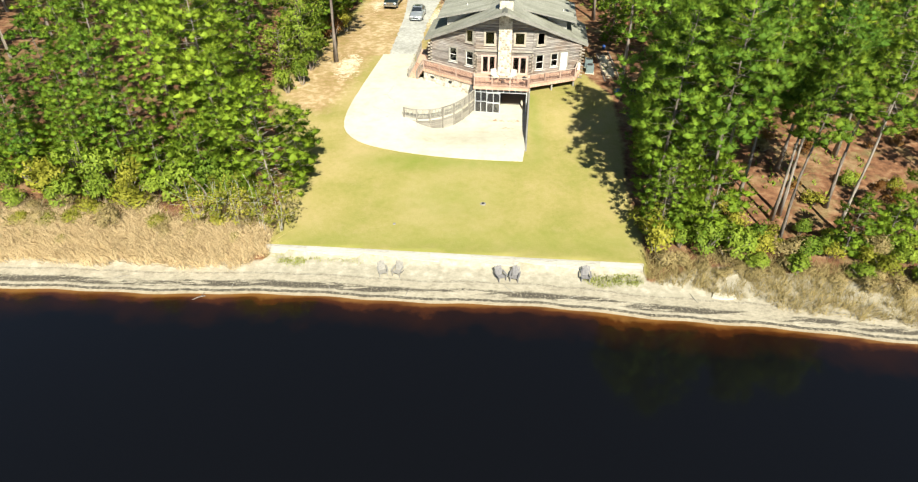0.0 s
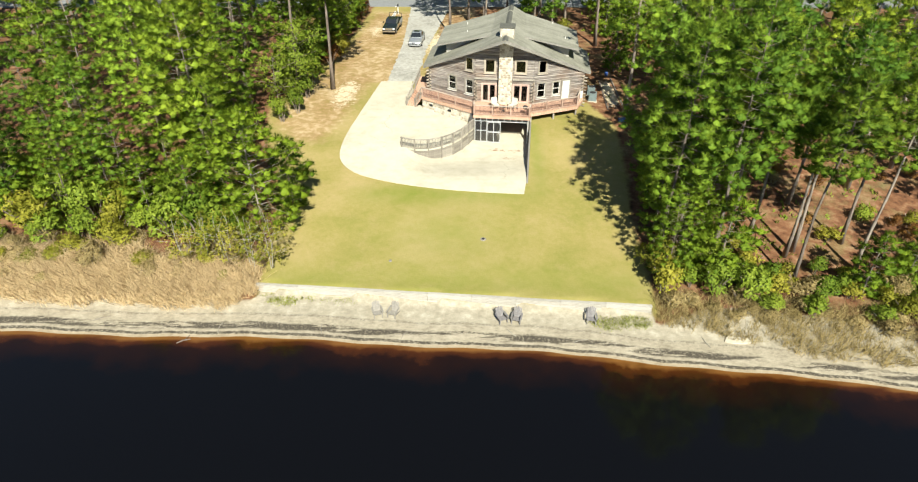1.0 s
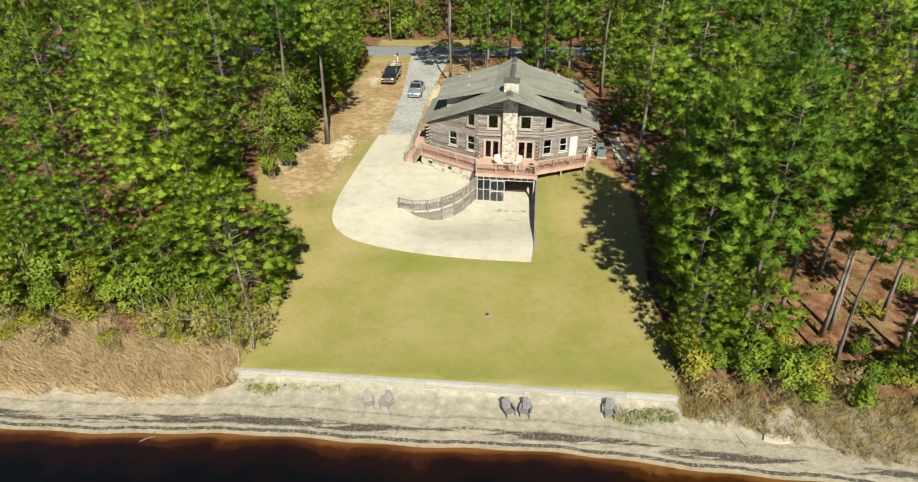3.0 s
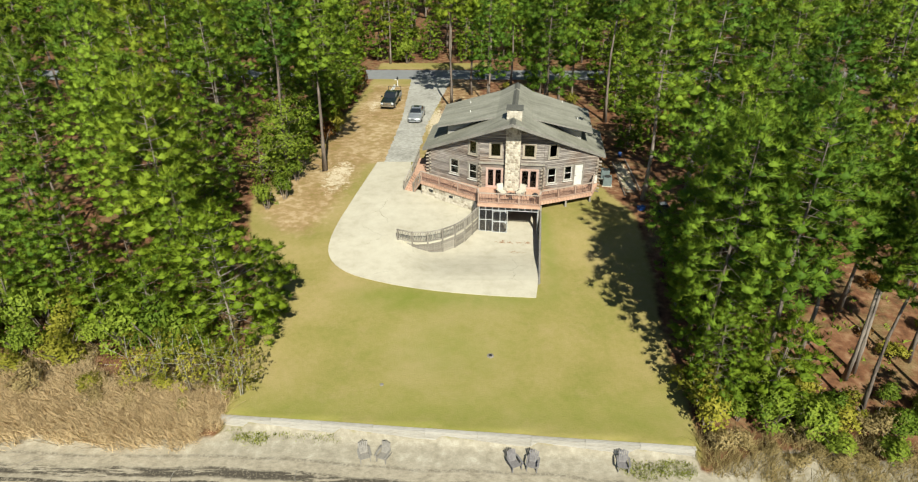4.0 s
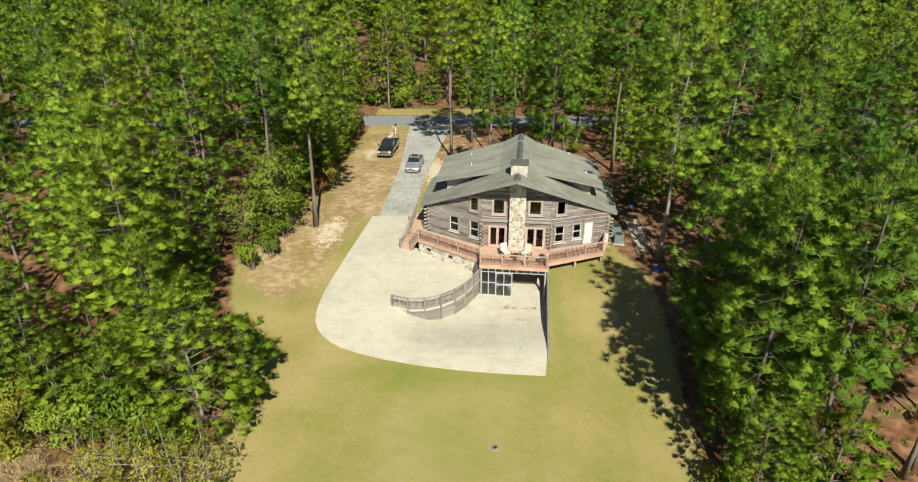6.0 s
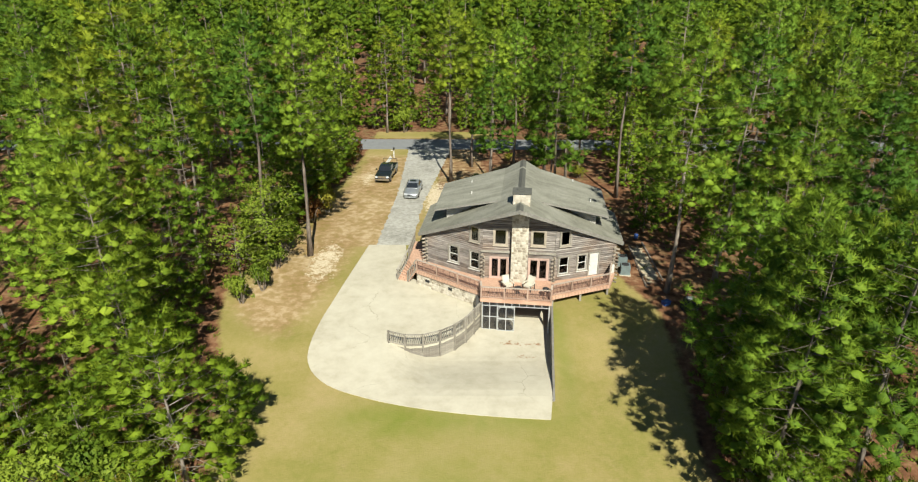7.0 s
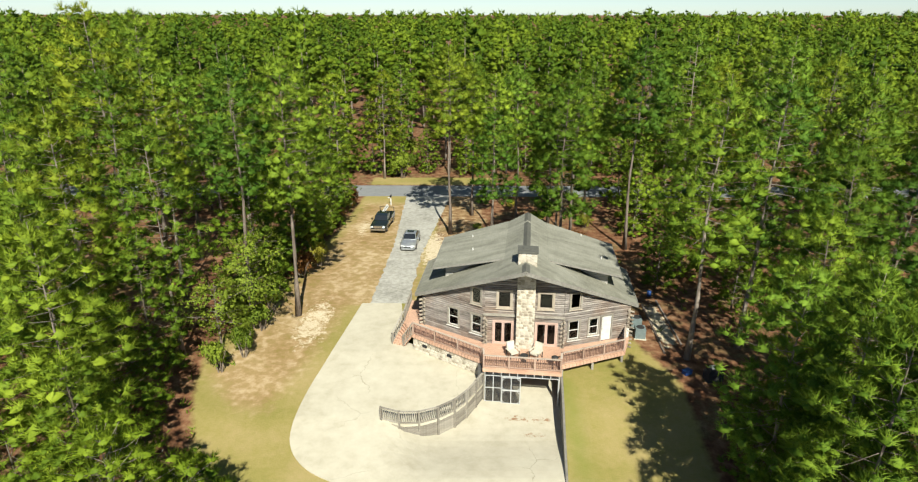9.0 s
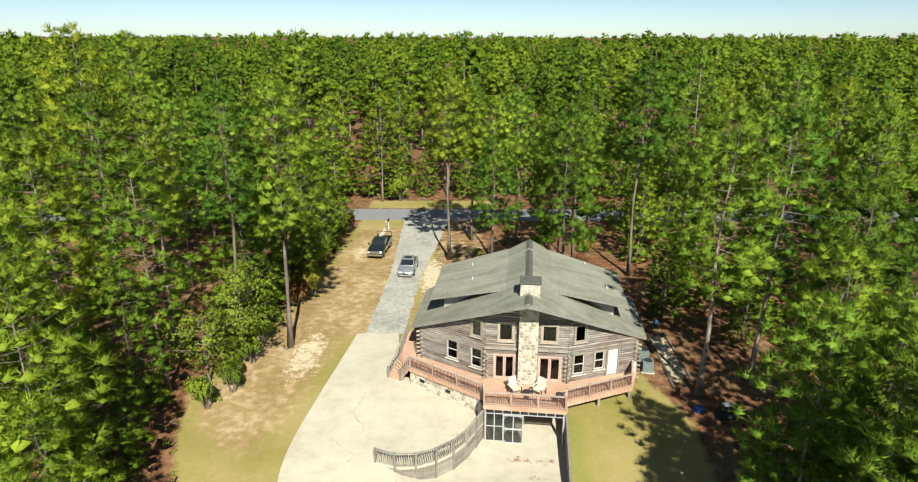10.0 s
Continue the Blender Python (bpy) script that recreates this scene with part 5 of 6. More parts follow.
EDGE = [(0, -15.4, 44.0, 1.0), (1, -19.3, 48.2, 0.85), (3, -13.6, 47.2, 0.9), (3, -20.5, 44.2, 1.0), (1, 15.0, 38.6, 0.6), (1, 16.4, 41.6, 0.65), (3, 18.4, 38.2, 1.1), (3, 15.6, 44.2, 1.15), (3, 16.2, 47.0, 1.15), (1, 18.8, 43.2, 0.6), (1, 16.8, 51.0, 0.6), (3, 20.6, 47.5, 1.1), (3, 28.0, 36.6, 0.8), (3, 33.6, 38.2, 1.1), (1, -22.5, 62.0, 0.9), (3, -24.5, 45.3, 0.9), (3, -31.0, 45.5, 0.95), (3, -35.5, 46.0, 0.9), (3, 31.5, 37.5, 0.7), (0, -21.5, 55.0, 0.85), (1, -18.6, 75.0, 0.95), (2, -19.6, 79.5, 0.9), (1, -17.6, 84.5, 0.95), (2, -17.4, 90.5, 0.9), (1, -16.6, 96.0, 0.9), (2, -17.0, 102.0, 0.85), (1, -26.6, 46.8, 0.8), (1, -32.0, 48.2, 0.8), (1, -39.5, 48.5, 0.8), (3, -24.0, 49.4, 0.95), (1, 27.5, 55.0, 0.9), (1, 18.6, 76.5, 0.6), (1, 22.0, 80.0, 0.75), (1, 24.0, 72.0, 0.7), (2, 27.5, 76.0, 0.65), (1, 20.8, 93.0, 0.8), (2, 25.5, 88.0, 0.75), (1, 23.2, 100.0, 0.8), (1, 30.0, 84.0, 0.8), (2, -22.0, 104.5, 0.8), (2, -28.0, 105.0, 0.8), (2, -34.0, 104.0, 0.85), (2, -40.0, 105.5, 0.85), (2, 22.0, 106.0, 0.8), (2, 28.0, 105.0, 0.8), (2, 34.5, 106.0, 0.85)]


def in_wood(x, y):
    if y < shore(x) + 10.5:
        return False
    xl = np.interp(y, [p[0] for p in LAWN_L], [p[1] for p in LAWN_L])
    xr = np.interp(y, [36, 45, 52, 60, 66, 74, 80], [18, 19, 19, 19.5, 19, 18, 14])
    if y < 79 and xl - 2.2 < x < xr:
        return False
    if 79 <= y < 110 and xl - 1.5 < x < 1:
        return False
    if 86 < y < 121 and 0 < x < 15:
        return False
    return not 108 < y < 120.5


def scatter(rng, count, box, gap, taken, ok):
    out = []
    grid = {}
    for p in taken:
        grid.setdefault((int(p[0] // gap), int(p[1] // gap)), []).append(p)
    for _ in range(count):
        x, y = rng.uniform(box[0], box[1]), rng.uniform(box[2], box[3])
        cx, cy = int(x // gap), int(y // gap)
        if ok(x, y) and all(math.dist((x, y), q) > gap for i in (-1, 0, 1) for j in (-1, 0, 1) for q in grid.get((cx + i, cy + j), [])):
            out.append((x, y))
            grid.setdefault((cx, cy), []).append((x, y))
    return out


rng = np.random.RandomState(5)
for k, x, y, h in KEY_PINES:
    tree("pine", k, x, y, h / SHAPES[k][0], rng.uniform(0, 360))
for k, x, y, s in EDGE:
    tree("young", k, x, y, s, rng.uniform(0, 360))
for i in range(19):
    tree("young", 1 if i % 3 else 2, -45 + i * 5 + rng.uniform(-1.5, 1.5), 122.5 + rng.uniform(0, 3), rng.uniform(0.6, 0.85), rng.uniform(0, 360))
wood = scatter(rng, 4000, (-50, 52, 40, 132), 6.2, [e[1:3] for e in KEY_PINES] + [(e[1], e[2]) for e in EDGE], in_wood)
for x, y in wood:
    # lower and bushier towards the open lawn and the road
    k = rng.choice([0, 1, 3, 4]) if x > 14 and 55 < y < 90 else rng.choice([7, 8, 4]) if y > 120 or abs(x) < 27 and y < 74 else rng.choice([0, 2, 4, 6, 2, 4, 1, 7]) if y < 82 else rng.randint(7)
    tree("pine", k, x, y, (rng.uniform(0.68, 1.05) if y < 85 else rng.uniform(0.8, 1.08)) * (0.82 if y < 58 else 0.9 if y < 64 else 1), rng.uniform(0, 360))


def far_wood():
    """The wood farther off: joined crowns on stems, coarser with distance."""
    rng = np.random.RandomState(8)
    kinds = [pine_arrays(40 + i, 22, 0.48, 4.3, 36, 5, 2, 0.72, width_of=0.22, core=0.64, pad=1.15, gap=2.2, most=2, limbs=False) for i in range(4)]
    coarse = [pine_arrays(60 + i, 22, 0.62, 4.0, 17, 6, 1, 1.2, width_of=0.27, core=0.78, pad=1.35, gap=9, limbs=False) for i in range(4)]
    last = [pine_arrays(70 + i, 22, 0.8, 4.4, 3, 3, 1, 2.2, width_of=0.4, core=0.95, pad=2.2, gap=9, limbs=False) for i in range(4)]
    spots = [(p, kinds) for p in scatter(rng, 12000, (-120, 125, 42, 205), 6.4, [], lambda x, y: in_wood(x, y) and not (-51 < x < 53 and y < 133) and abs(x) < 15 + y * 0.75)]
    spots += [(p, coarse) for p in scatter(rng, 9000, (-330, 330, 60, 390), 7.4, [], lambda x, y: in_wood(x, y) and not (-121 < x < 126 and y < 206) and abs(x) < 20 + y * 0.75)]
    spots += [(p, last) for p in scatter(rng, 5000, (-800, 800, 390, 1000), 14.0, [], lambda x, y: abs(x) < 20 + y * 0.76)]
    V, F, N, K, n = [], [], [], [], 0
    T = MB()
    for (x, y), src in spots:
        _, v, f, nv, shade = src[rng.randint(4)]
        a, s = rng.uniform(0, 6.28), rng.uniform(0.68, 1.08) + 0.14 * (rng.rand() < 0.15)
        c, q = math.cos(a) * s, math.sin(a) * s
        z = float(ground_z(x, y))
        V.append(np.stack([v[:, 0] * c - v[:, 1] * q + x, v[:, 0] * q + v[:, 1] * c + y, v[:, 2] * s + z], -1))
        F.append(f + n)
        N.append(np.stack([(nv[:, 0] * c - nv[:, 1] * q) / s, (nv[:, 0] * q + nv[:, 1] * c) / s, nv[:, 2]], -1))
        K.append((shade + rng.uniform(-0.26, 0.26)).astype(np.float32))
        n += len(v)
        if src is kinds:
            T.tube([(x, y, z), (x, y, z + 20 * s)], [0.2, 0.05], 4, False)
    me = foliage_mesh("far_woods", np.concatenate(V), np.concatenate(F), np.concatenate(N), M_FAR)
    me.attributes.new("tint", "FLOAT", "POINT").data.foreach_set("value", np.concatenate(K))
    ob = tagged(new("far_woods", me), "dense green pine wood reaching to the horizon", "woods", kind="stuff")
    part("timber", T, M_BARK, ob)


far_wood()


# ---- shrubs, reeds and grass ----
def bush_mesh(seed, mat, lobes=9, leaves=600, size=0.125):
    """A leafy mound of several lobes, about 2 m across and 1.6 m high."""
    rng = np.random.RandomState(seed)
    cs, outs = [], []
    for i in range(lobes):
        a, r = rng.uniform(0, 6.28), rng.uniform(0.1, 0.62)
        c = np.array([math.cos(a) * r, math.sin(a) * r, rng.uniform(0.35, 1.05)])
        rad = rng.uniform(0.32, 0.6)
        d = rng.normal(size=(leaves // lobes, 3))
        d[:, 2] = np.abs(d[:, 2]) * 0.9 + 0.05 - 0.35 * rng.rand(leaves // lobes)
        d /= np.linalg.norm(d, axis=1, keepdims=True)
        cs.append(c + d * rad * rng.uniform(0.6, 1.08, (leaves // lobes, 1)))
        outs.append(d)
    cs, outs = np.concatenate(cs), np.concatenate(outs)
    cs[:, 2] = np.maximum(cs[:, 2], 0.03)
    v, f, n = blades(rng, cs, outs, size, 3, 0.1, 0.75, 0.35)
    return foliage_mesh("foliage", v, f, n, mat)


def stems_mesh(seed, mat, n=7, h=1.1, spread=0.6):
    r = random.Random(seed)
    mb = MB()
    for _ in range(n):
        a = r.uniform(0, 6.28)
        x, y = math.cos(a) * 0.12, math.sin(a) * 0.12
        mb.tube([(x, y, -0.05), (x + math.cos(a) * spread * 0.4, y + math.sin(a) * spread * 0.4, h * 0.55), (x + math.cos(a) * spread, y + math.sin(a) * spread, h)], [0.035, 0.025, 0.01], 4, False)
    return mb.mesh("woody_base", mat)


BUSH = {"green": [bush_mesh(70 + i, M_LEAF) for i in range(3)], "yellow": [bush_mesh(80 + i, M_YELLOW, 9, 560, 0.12) for i in range(3)], "rust": [bush_mesh(90, M_RUST, 7, 420, 0.14)], "brush": [bush_mesh(95 + i, M_BRUSH, 9, 600, 0.10) for i in range(2)]}
STEMS = stems_mesh(3, M_BARK)
BUSH_LABEL = {"green": "dense green leafy shrub at the wood's edge", "yellow": "yellow-green shrub turning in autumn", "rust": "russet autumn shrub on pine straw", "brush": "dull tan half-bare brush by the shore"}


def shrub(kind, x, y, r, h, rng):
    ob = thing("shrub", BUSH_LABEL[kind], "shrub", pose(x, y, float(ground_z(x, y)) - 0.03, 0, 0, rng.uniform(0, 360)), "%s shrubs" % kind)
    ob.scale = (r, r, h)
    me = BUSH[kind]
    part("foliage", me[rng.randint(len(me))], None, ob)
    part("woody_base", STEMS, None, ob)


def shrub_band(rng, n, box, kinds, rmin, rmax, hf, ok=lambda x, y: True):
    for x, y in scatter(rng, n * 30, box, (rmin + rmax) * 0.62, [], ok)[:n]:
        r = rng.uniform(rmin, rmax)
        shrub(kinds[rng.randint(len(kinds))], x, y, r, r * hf * rng.uniform(0.8, 1.25), rng)


rng = np.random.RandomState(21)
# between the reeds and the pines on the west shore
shrub_band(rng, 34, (-46, -18, 42.0, 47.0), ["green", "green", "green", "green", "yellow"], 1.1, 2.1, 1.15, lambda x, y: y > shore(x) + 8.6)
shrub_band(rng, 22, (-46, -16, 39.2, 42.6), ["brush", "brush", "yellow", "brush"], 0.7, 1.3, 0.9)
# east shore
shrub_band(rng, 14, (14.2, 20, 36.4, 40.2), ["green", "yellow", "green"], 0.9, 1.7, 1.05, lambda x, y: y > 36.9 - (x - 14) * 0.16)
shrub_band(rng, 26, (18, 46, 32.5, 37.5), ["yellow", "green", "yellow", "brush"], 0.8, 1.5, 0.95, lambda x, y: 5.6 < y - shore(x) < 8.8)
shrub_band(rng, 30, (14.5, 46, 28, 36.2), ["brush"], 0.6, 1.1, 0.7, lambda x, y: 4.2 < y - shore(x) < 6.2)
shrub_band(rng, 34, (15, 46, 31, 40), ["green", "yellow", "green"], 0.7, 1.2, 1.1, lambda x, y: 7.6 < y - shore(x) < 10.2 and y > 36.6 - (x - 14) * 0.16)
# understorey along the woods
shrub_band(rng, 10, (-19.5, -16.6, 62, 76), ["green"], 0.9, 1.5, 1.5)
shrub_band(rng, 14, (-20, -14.8, 78, 106), ["green", "yellow", "rust"], 0.9, 1.7, 1.4, lambda x, y: x < -14.5)
shrub_band(rng, 12, (2, 26, 82, 106), ["rust", "yellow", "green"], 0.7, 1.4, 0.9)
shrub_band(rng, 44, (-45, 50, 121, 138), ["green", "yellow", "green", "green"], 1.2, 2.2, 1.3)
shrub_band(rng, 16, (-46, -15.5, 37.2, 40.4), ["brush", "yellow", "brush"], 0.5, 1.0, 0.9, lambda x, y: y > shore(x) + 4.6)
shrub_band(rng, 10, (-42, -22, 47, 60), ["green", "rust"], 0.6, 1.2, 0.9)
shrub_band(rng, 26, (19, 45, 39, 54), ["rust", "green", "yellow", "brush"], 0.5, 1.1, 0.9)


def leafy_tree(x, y, height, radius, mat, bark, seed, label, trunk_r=0.12, leaves=1700, size=0.18, stems=1):
    """A broadleaved tree with forked limbs and an open crown of leaf clumps."""
    rng = np.random.RandomState(seed)
    ob = thing("broadleaf_tree", label, "tree", pose(x, y, float(ground_z(x, y)) - 0.05))
    mb = MB()
    cs, outs = [], []
    for k in range(stems):
        a0 = rng.uniform(0, 6.28)
        top = Vector((math.cos(a0) * radius * 0.35 * (stems > 1), math.sin(a0) * radius * 0.35 * (stems > 1), height * rng.uniform(0.85, 0.98)))
        foot = Vector((math.cos(a0) * 0.15 * (stems > 1), math.sin(a0) * 0.15 * (stems > 1), -0.1))
        mb.tube([foot, foot.lerp(top, 0.5) + Vector((rng.normal() * 0.1, rng.normal() * 0.1, 0)), top], [trunk_r, trunk_r * 0.65, trunk_r * 0.15], 6, False)
        nb = max(6, 22 // stems)
        for i in range(nb):
            f = 0.28 + 0.7 * i / nb
            o = foot.lerp(top, f)
            a = i * 2.4 + rng.uniform(-0.4, 0.4)
            L = radius * (1.05 - 0.65 * abs(f - 0.5)) * rng.uniform(0.6, 1.1) * (1 if f < 0.9 else 0.5)
            tip = o + Vector((math.cos(a) * L, math.sin(a) * L, L * rng.uniform(0.15, 0.6)))
            mb.tube([o, tip], [trunk_r * 0.3, 0.012], 4, False)
            for j in range(max(3, leaves // (nb * stems * 3))):
                p = np.array(o.lerp(tip, rng.uniform(0.35, 1.08))) + rng.normal(size=3) * 0.32 * (0.5 + L * 0.22)
                cs.append(p)
                d = p - np.array([0, 0, height * 0.5])
                outs.append(d / (np.linalg.norm(d) + 1e-6))
    v, f, n = blades(rng, np.array(cs), np.array(outs), size, 5, 0.1, 0.8, 0.5)
    part("trunk", mb, bark, ob)
    part("crown", foliage_mesh("crown", v, f, n, mat), None, ob)


leafy_tree(-17.4, 68.8, 8.6, 3.3, M_LEAF, M_BARK, 1, "light green broadleaf tree beside the sandy drive", leaves=3000)
leafy_tree(-18.9, 65.6, 6.5, 2.6, M_LEAF, M_BARK, 2, "low light green broadleaf tree over bare dirt")
leafy_tree(-16.2, 88.0, 7.0, 2.4, M_LEAF, M_BARK, 12, "green broadleaf tree at the edge of the drive")
leafy_tree(-15.6, 98.0, 7.5, 2.6, M_LEAF, M_BARK, 13, "green broadleaf tree near the road")
for i, (x, y, h) in enumerate(((-16.6, 39.6, 4.6), (-14.9, 39.2, 4.9), (-13.7, 39.6, 4.2), (-18.4, 40.0, 4.4), (-20.0, 40.2, 3.6))):
    leafy_tree(x, y, h, 1.5, M_YELLOW, M_PALEBARK, 3 + i, "thin pale-stemmed sapling with yellowing leaves", 0.035, 700, 0.13, 3)


def grass_mesh(rng, pts, hmin, hmax, width, lean=0.35, per=5):
    """Upright blades in tufts at plan points."""
    n = len(pts)
    z = ground_z(pts[:, 0], pts[:, 1])
    c = np.repeat(np.column_stack([pts, z]), per, 0) + np.column_stack([rng.normal(size=(n * per, 2)) * 0.13, np.zeros(n * per) - 0.02])
    h = rng.uniform(hmin, hmax, (n * per, 1))
    tip = np.column_stack([rng.normal(size=(n * per, 2)) * lean, np.ones(n * per)]) * h
    a = rng.uniform(0, 6.28, n * per)
    side = np.column_stack([np.cos(a), np.sin(a), np.zeros(n * per)]) * width
    bend = tip * 0.6 + np.column_stack([np.zeros((n * per, 2)), 0.08 * h])
    verts = np.stack([c - side, c + side, c + bend + side * 0.8, c + tip, c + bend - side * 0.8], 1).reshape(-1, 3)
    idx = np.arange(n * per)[:, None] * 5
    f = np.concatenate([idx + np.array([[0, 1, 2]]), idx + np.array([[0, 2, 4]]), idx + np.array([[4, 2, 3]])], 0)
    nv = np.column_stack([tip[:, 0] / h[:, 0], tip[:, 1] / h[:, 0] - 0.35, np.ones(n * per)])
    nv /= np.linalg.norm(nv, axis=1, keepdims=True)
    geo = np.cross(side, tip)
    turn = np.sum(geo * nv, 1) < 0
    verts = verts.reshape(-1, 5, 3)
    verts[turn] = verts[turn][:, [1, 0, 4, 3, 2]]
    return verts.reshape(-1, 3), f, np.repeat(nv, 5, 0)


def grass(name, label, mat, seed, n, box, ok, hmin, hmax, width, lean=0.35, per=5):
    rng = np.random.RandomState(seed)
    p = np.column_stack([rng.uniform(box[0], box[1], n), rng.uniform(box[2], box[3], n)])
    p = p[ok(p[:, 0], p[:, 1], rng.rand(n))]
    v, f, nv = grass_mesh(rng, p, hmin, hmax, width, lean, per)
    tagged(new(name, foliage_mesh(name, v, f, nv, mat)), label, "grass", kind="stuff")


def wave(x, y):
    return np.sin(x * 0.7 + 1.3 * np.sin(y * 0.5)) * 0.5 + 0.5 * np.sin(x * 1.9 + y)


grass("dry_reeds", "dense dry tan reeds along the west shore", M_REED, 31, 15000, (-50, -14.3, 35.0, 43.5),
      lambda x, y, r: (y - shore(x) > 2.9 + 0.5 * wave(x, y)) & (y - shore(x) < 8.2 + wave(x, y)) & (r < np.interp(y - shore(x), [2.5, 3.8, 7, 9], [0.3, 1, 1, 0.4])) & ((x < -15.3) | (y > 37)), 0.4, 1.25, 0.013, 0.55, 8)
grass("dry_reeds", "tan and olive reeds along the east shore", M_BRUSH, 32, 13000, (13.4, 52, 22, 36.5),
      lambda x, y, r: (y - shore(x) > np.interp(x, [13, 17, 21, 30], [3.6, 3.3, 2.0, 1.7]) + 0.35 * wave(x, y)) & (y - shore(x) < 6.8) & (r < 0.85 * (0.35 + 0.65 * (wave(x * 0.9, y * 1.4) > -0.25))), 0.3, 0.95, 0.013, 0.5, 7)
grass("shore_grass", "short green grass patches on the beach", M_GRASS, 33, 16000, (-14, 13.2, 33, 38),
      lambda x, y, r: (((x - 10.6) / 2.3) ** 2 + ((y - 34.3) / 0.85) ** 2 < 0.6 + 0.5 * wave(x, y)) | (((x + 12.3) / 1.5) ** 2 + ((y - 36.6) / 0.55) ** 2 < 0.6 + 0.5 * wave(x, y)) | ((np.abs(y - bulk_y(x) + 0.45) < 0.25) & (x < -7) & (r < 0.25)), 0.05, 0.16, 0.014, 0.7)
grass("ground_weeds", "low green weeds on the forest floor", M_LEAF, 34, 6000, (-45, 48, 38, 108),
      lambda x, y, r: ((x < -17) | (x > 16)) & (wave(x * 0.4, y * 0.4) > 0.1) & (y - shore(x) > 8.5) & (r < 0.5), 0.15, 0.45, 0.05, 0.6)


# ---- shore ----
def build_seawall():
    sw = tagged(new("seawall"), "low weathered timber seawall with a pale plank cap", "wall", kind="structure")
    n = 9
    for i in range(n):
        xa, xb = (BULK_A[0] + (BULK_B[0] - BULK_A[0]) * k / n for k in (i, i + 1))
        ya, yb = bulk_y(xa), bulk_y(xb)
        ang = math.degrees(math.atan2(yb - ya, xb - xa))
        L = math.hypot(xb - xa, yb - ya) - 0.012
        part("cap_board", MB().box(0, L, -0.14, 0.12, -0.05, 0.0), M_SEAWOOD, sw, m=pose(xa, ya, -1.12 + 0.012 * (i % 3), 0.3 * (i % 2), 0, ang))
        for k in range(3):
            part("face_board", MB().box(0, L, -0.1, -0.05, -0.25, -0.01), M_SEAWOOD, sw, m=pose(xa, ya, -1.18 - 0.25 * k, 0, 0, ang))


M_SEAWOOD = simple("bleached_seawall_wood", (0.27, 0.25, 0.21), (0.48, 0.45, 0.40), 5, 0.9, (0.5, 4, 4), per_object=0.14)
build_seawall()


def beach_chair(mat, label, group, m):
    """A slatted garden armchair with a raked fan back."""
    ch = thing("garden_chair", label, "chair", m @ Matrix.Scale(0.88, 4), group)
    for i in range(5):
        y = -0.36 + i * 0.125
        part("seat_slat", MB().box(-0.27, 0.27, y, y + 0.11, 0.36 - 0.03 * i, 0.385 - 0.03 * i), mat, ch)
    for i in range(5):
        x = (i - 2) * 0.115
        hgt = 0.98 - 0.05 * abs(i - 2)
        b = MB().beam((x * 0.85, 0.24, 0.22), (x * 1.12, 0.24 + hgt * 0.36, 0.22 + hgt * 0.82), 0.10, 0.02, (0, 1, 0))
        part("back_slat", b, mat, ch)
    part("back_rail", MB().beam((-0.3, 0.47, 0.62), (0.3, 0.47, 0.62), 0.03, 0.08), mat, ch)
    for s in (-1, 1):
        part("arm", MB().prism([(s * 0.29, -0.42), (s * 0.42, -0.42), (s * 0.42, 0.3), (s * 0.36, 0.46), (s * 0.29, 0.46)][::s], 0.55, 0.58), mat, ch)
        part("front_leg", MB().box(min(s * 0.29, s * 0.34), max(s * 0.29, s * 0.34), -0.38, -0.26, 0, 0.55), mat, ch)
        part("side_rail", MB().beam((s * 0.3, -0.38, 0.33), (s * 0.3, 0.62, 0.03), 0.035, 0.13), mat, ch)
    return ch


def on_ground(x, y, turn=0.0, lift=0.0):
    return pose(x, y, float(ground_z(x, y)) + lift, 0, 0, turn)


pale = beach_chair(M_PALECHAIR, "sun-bleached pale wooden garden chair on the beach", "pale chairs on the beach", on_ground(-5.45, 35.1, 18))
copy_thing(pale, on_ground(-4.4, 35.1, -20))
dark = beach_chair(M_DARKCHAIR, "dark grey wooden garden chair on the beach", "dark chairs on the beach", on_ground(2.95, 34.55, 24))
copy_thing(dark, on_ground(3.95, 34.5, -14))
copy_thing(dark, on_ground(8.95, 34.45, -8))
slab_ob = thing("concrete_block", "broken pale concrete block on the sand", "block", on_ground(18.1, 32.6, -8))
part("block", MB().prism([(-0.8, -0.2), (-0.3, -0.3), (0.5, -0.24), (0.82, -0.1), (0.7, 0.28), (-0.6, 0.26)], -0.1, 0.12), M_MORTAR, slab_ob)
drift = thing("driftwood", "dark driftwood log lying in the shallows", "driftwood", pose(-17.9, 32.75, WATER_Z + 0.01, 0, 0, 22))
part("log", MB().tube([(-0.45, 0, -0.02), (0, 0.06, 0.04), (0.45, 0, 0.06)], [0.03, 0.05, 0.03], 8), M_BARK, drift)
part("branch", MB().tube([(0.1, 0.05, 0.05), (0.45, 0.35, 0.12)], [0.025, 0.012], 6), M_BARK, drift)
r = random.Random(9)
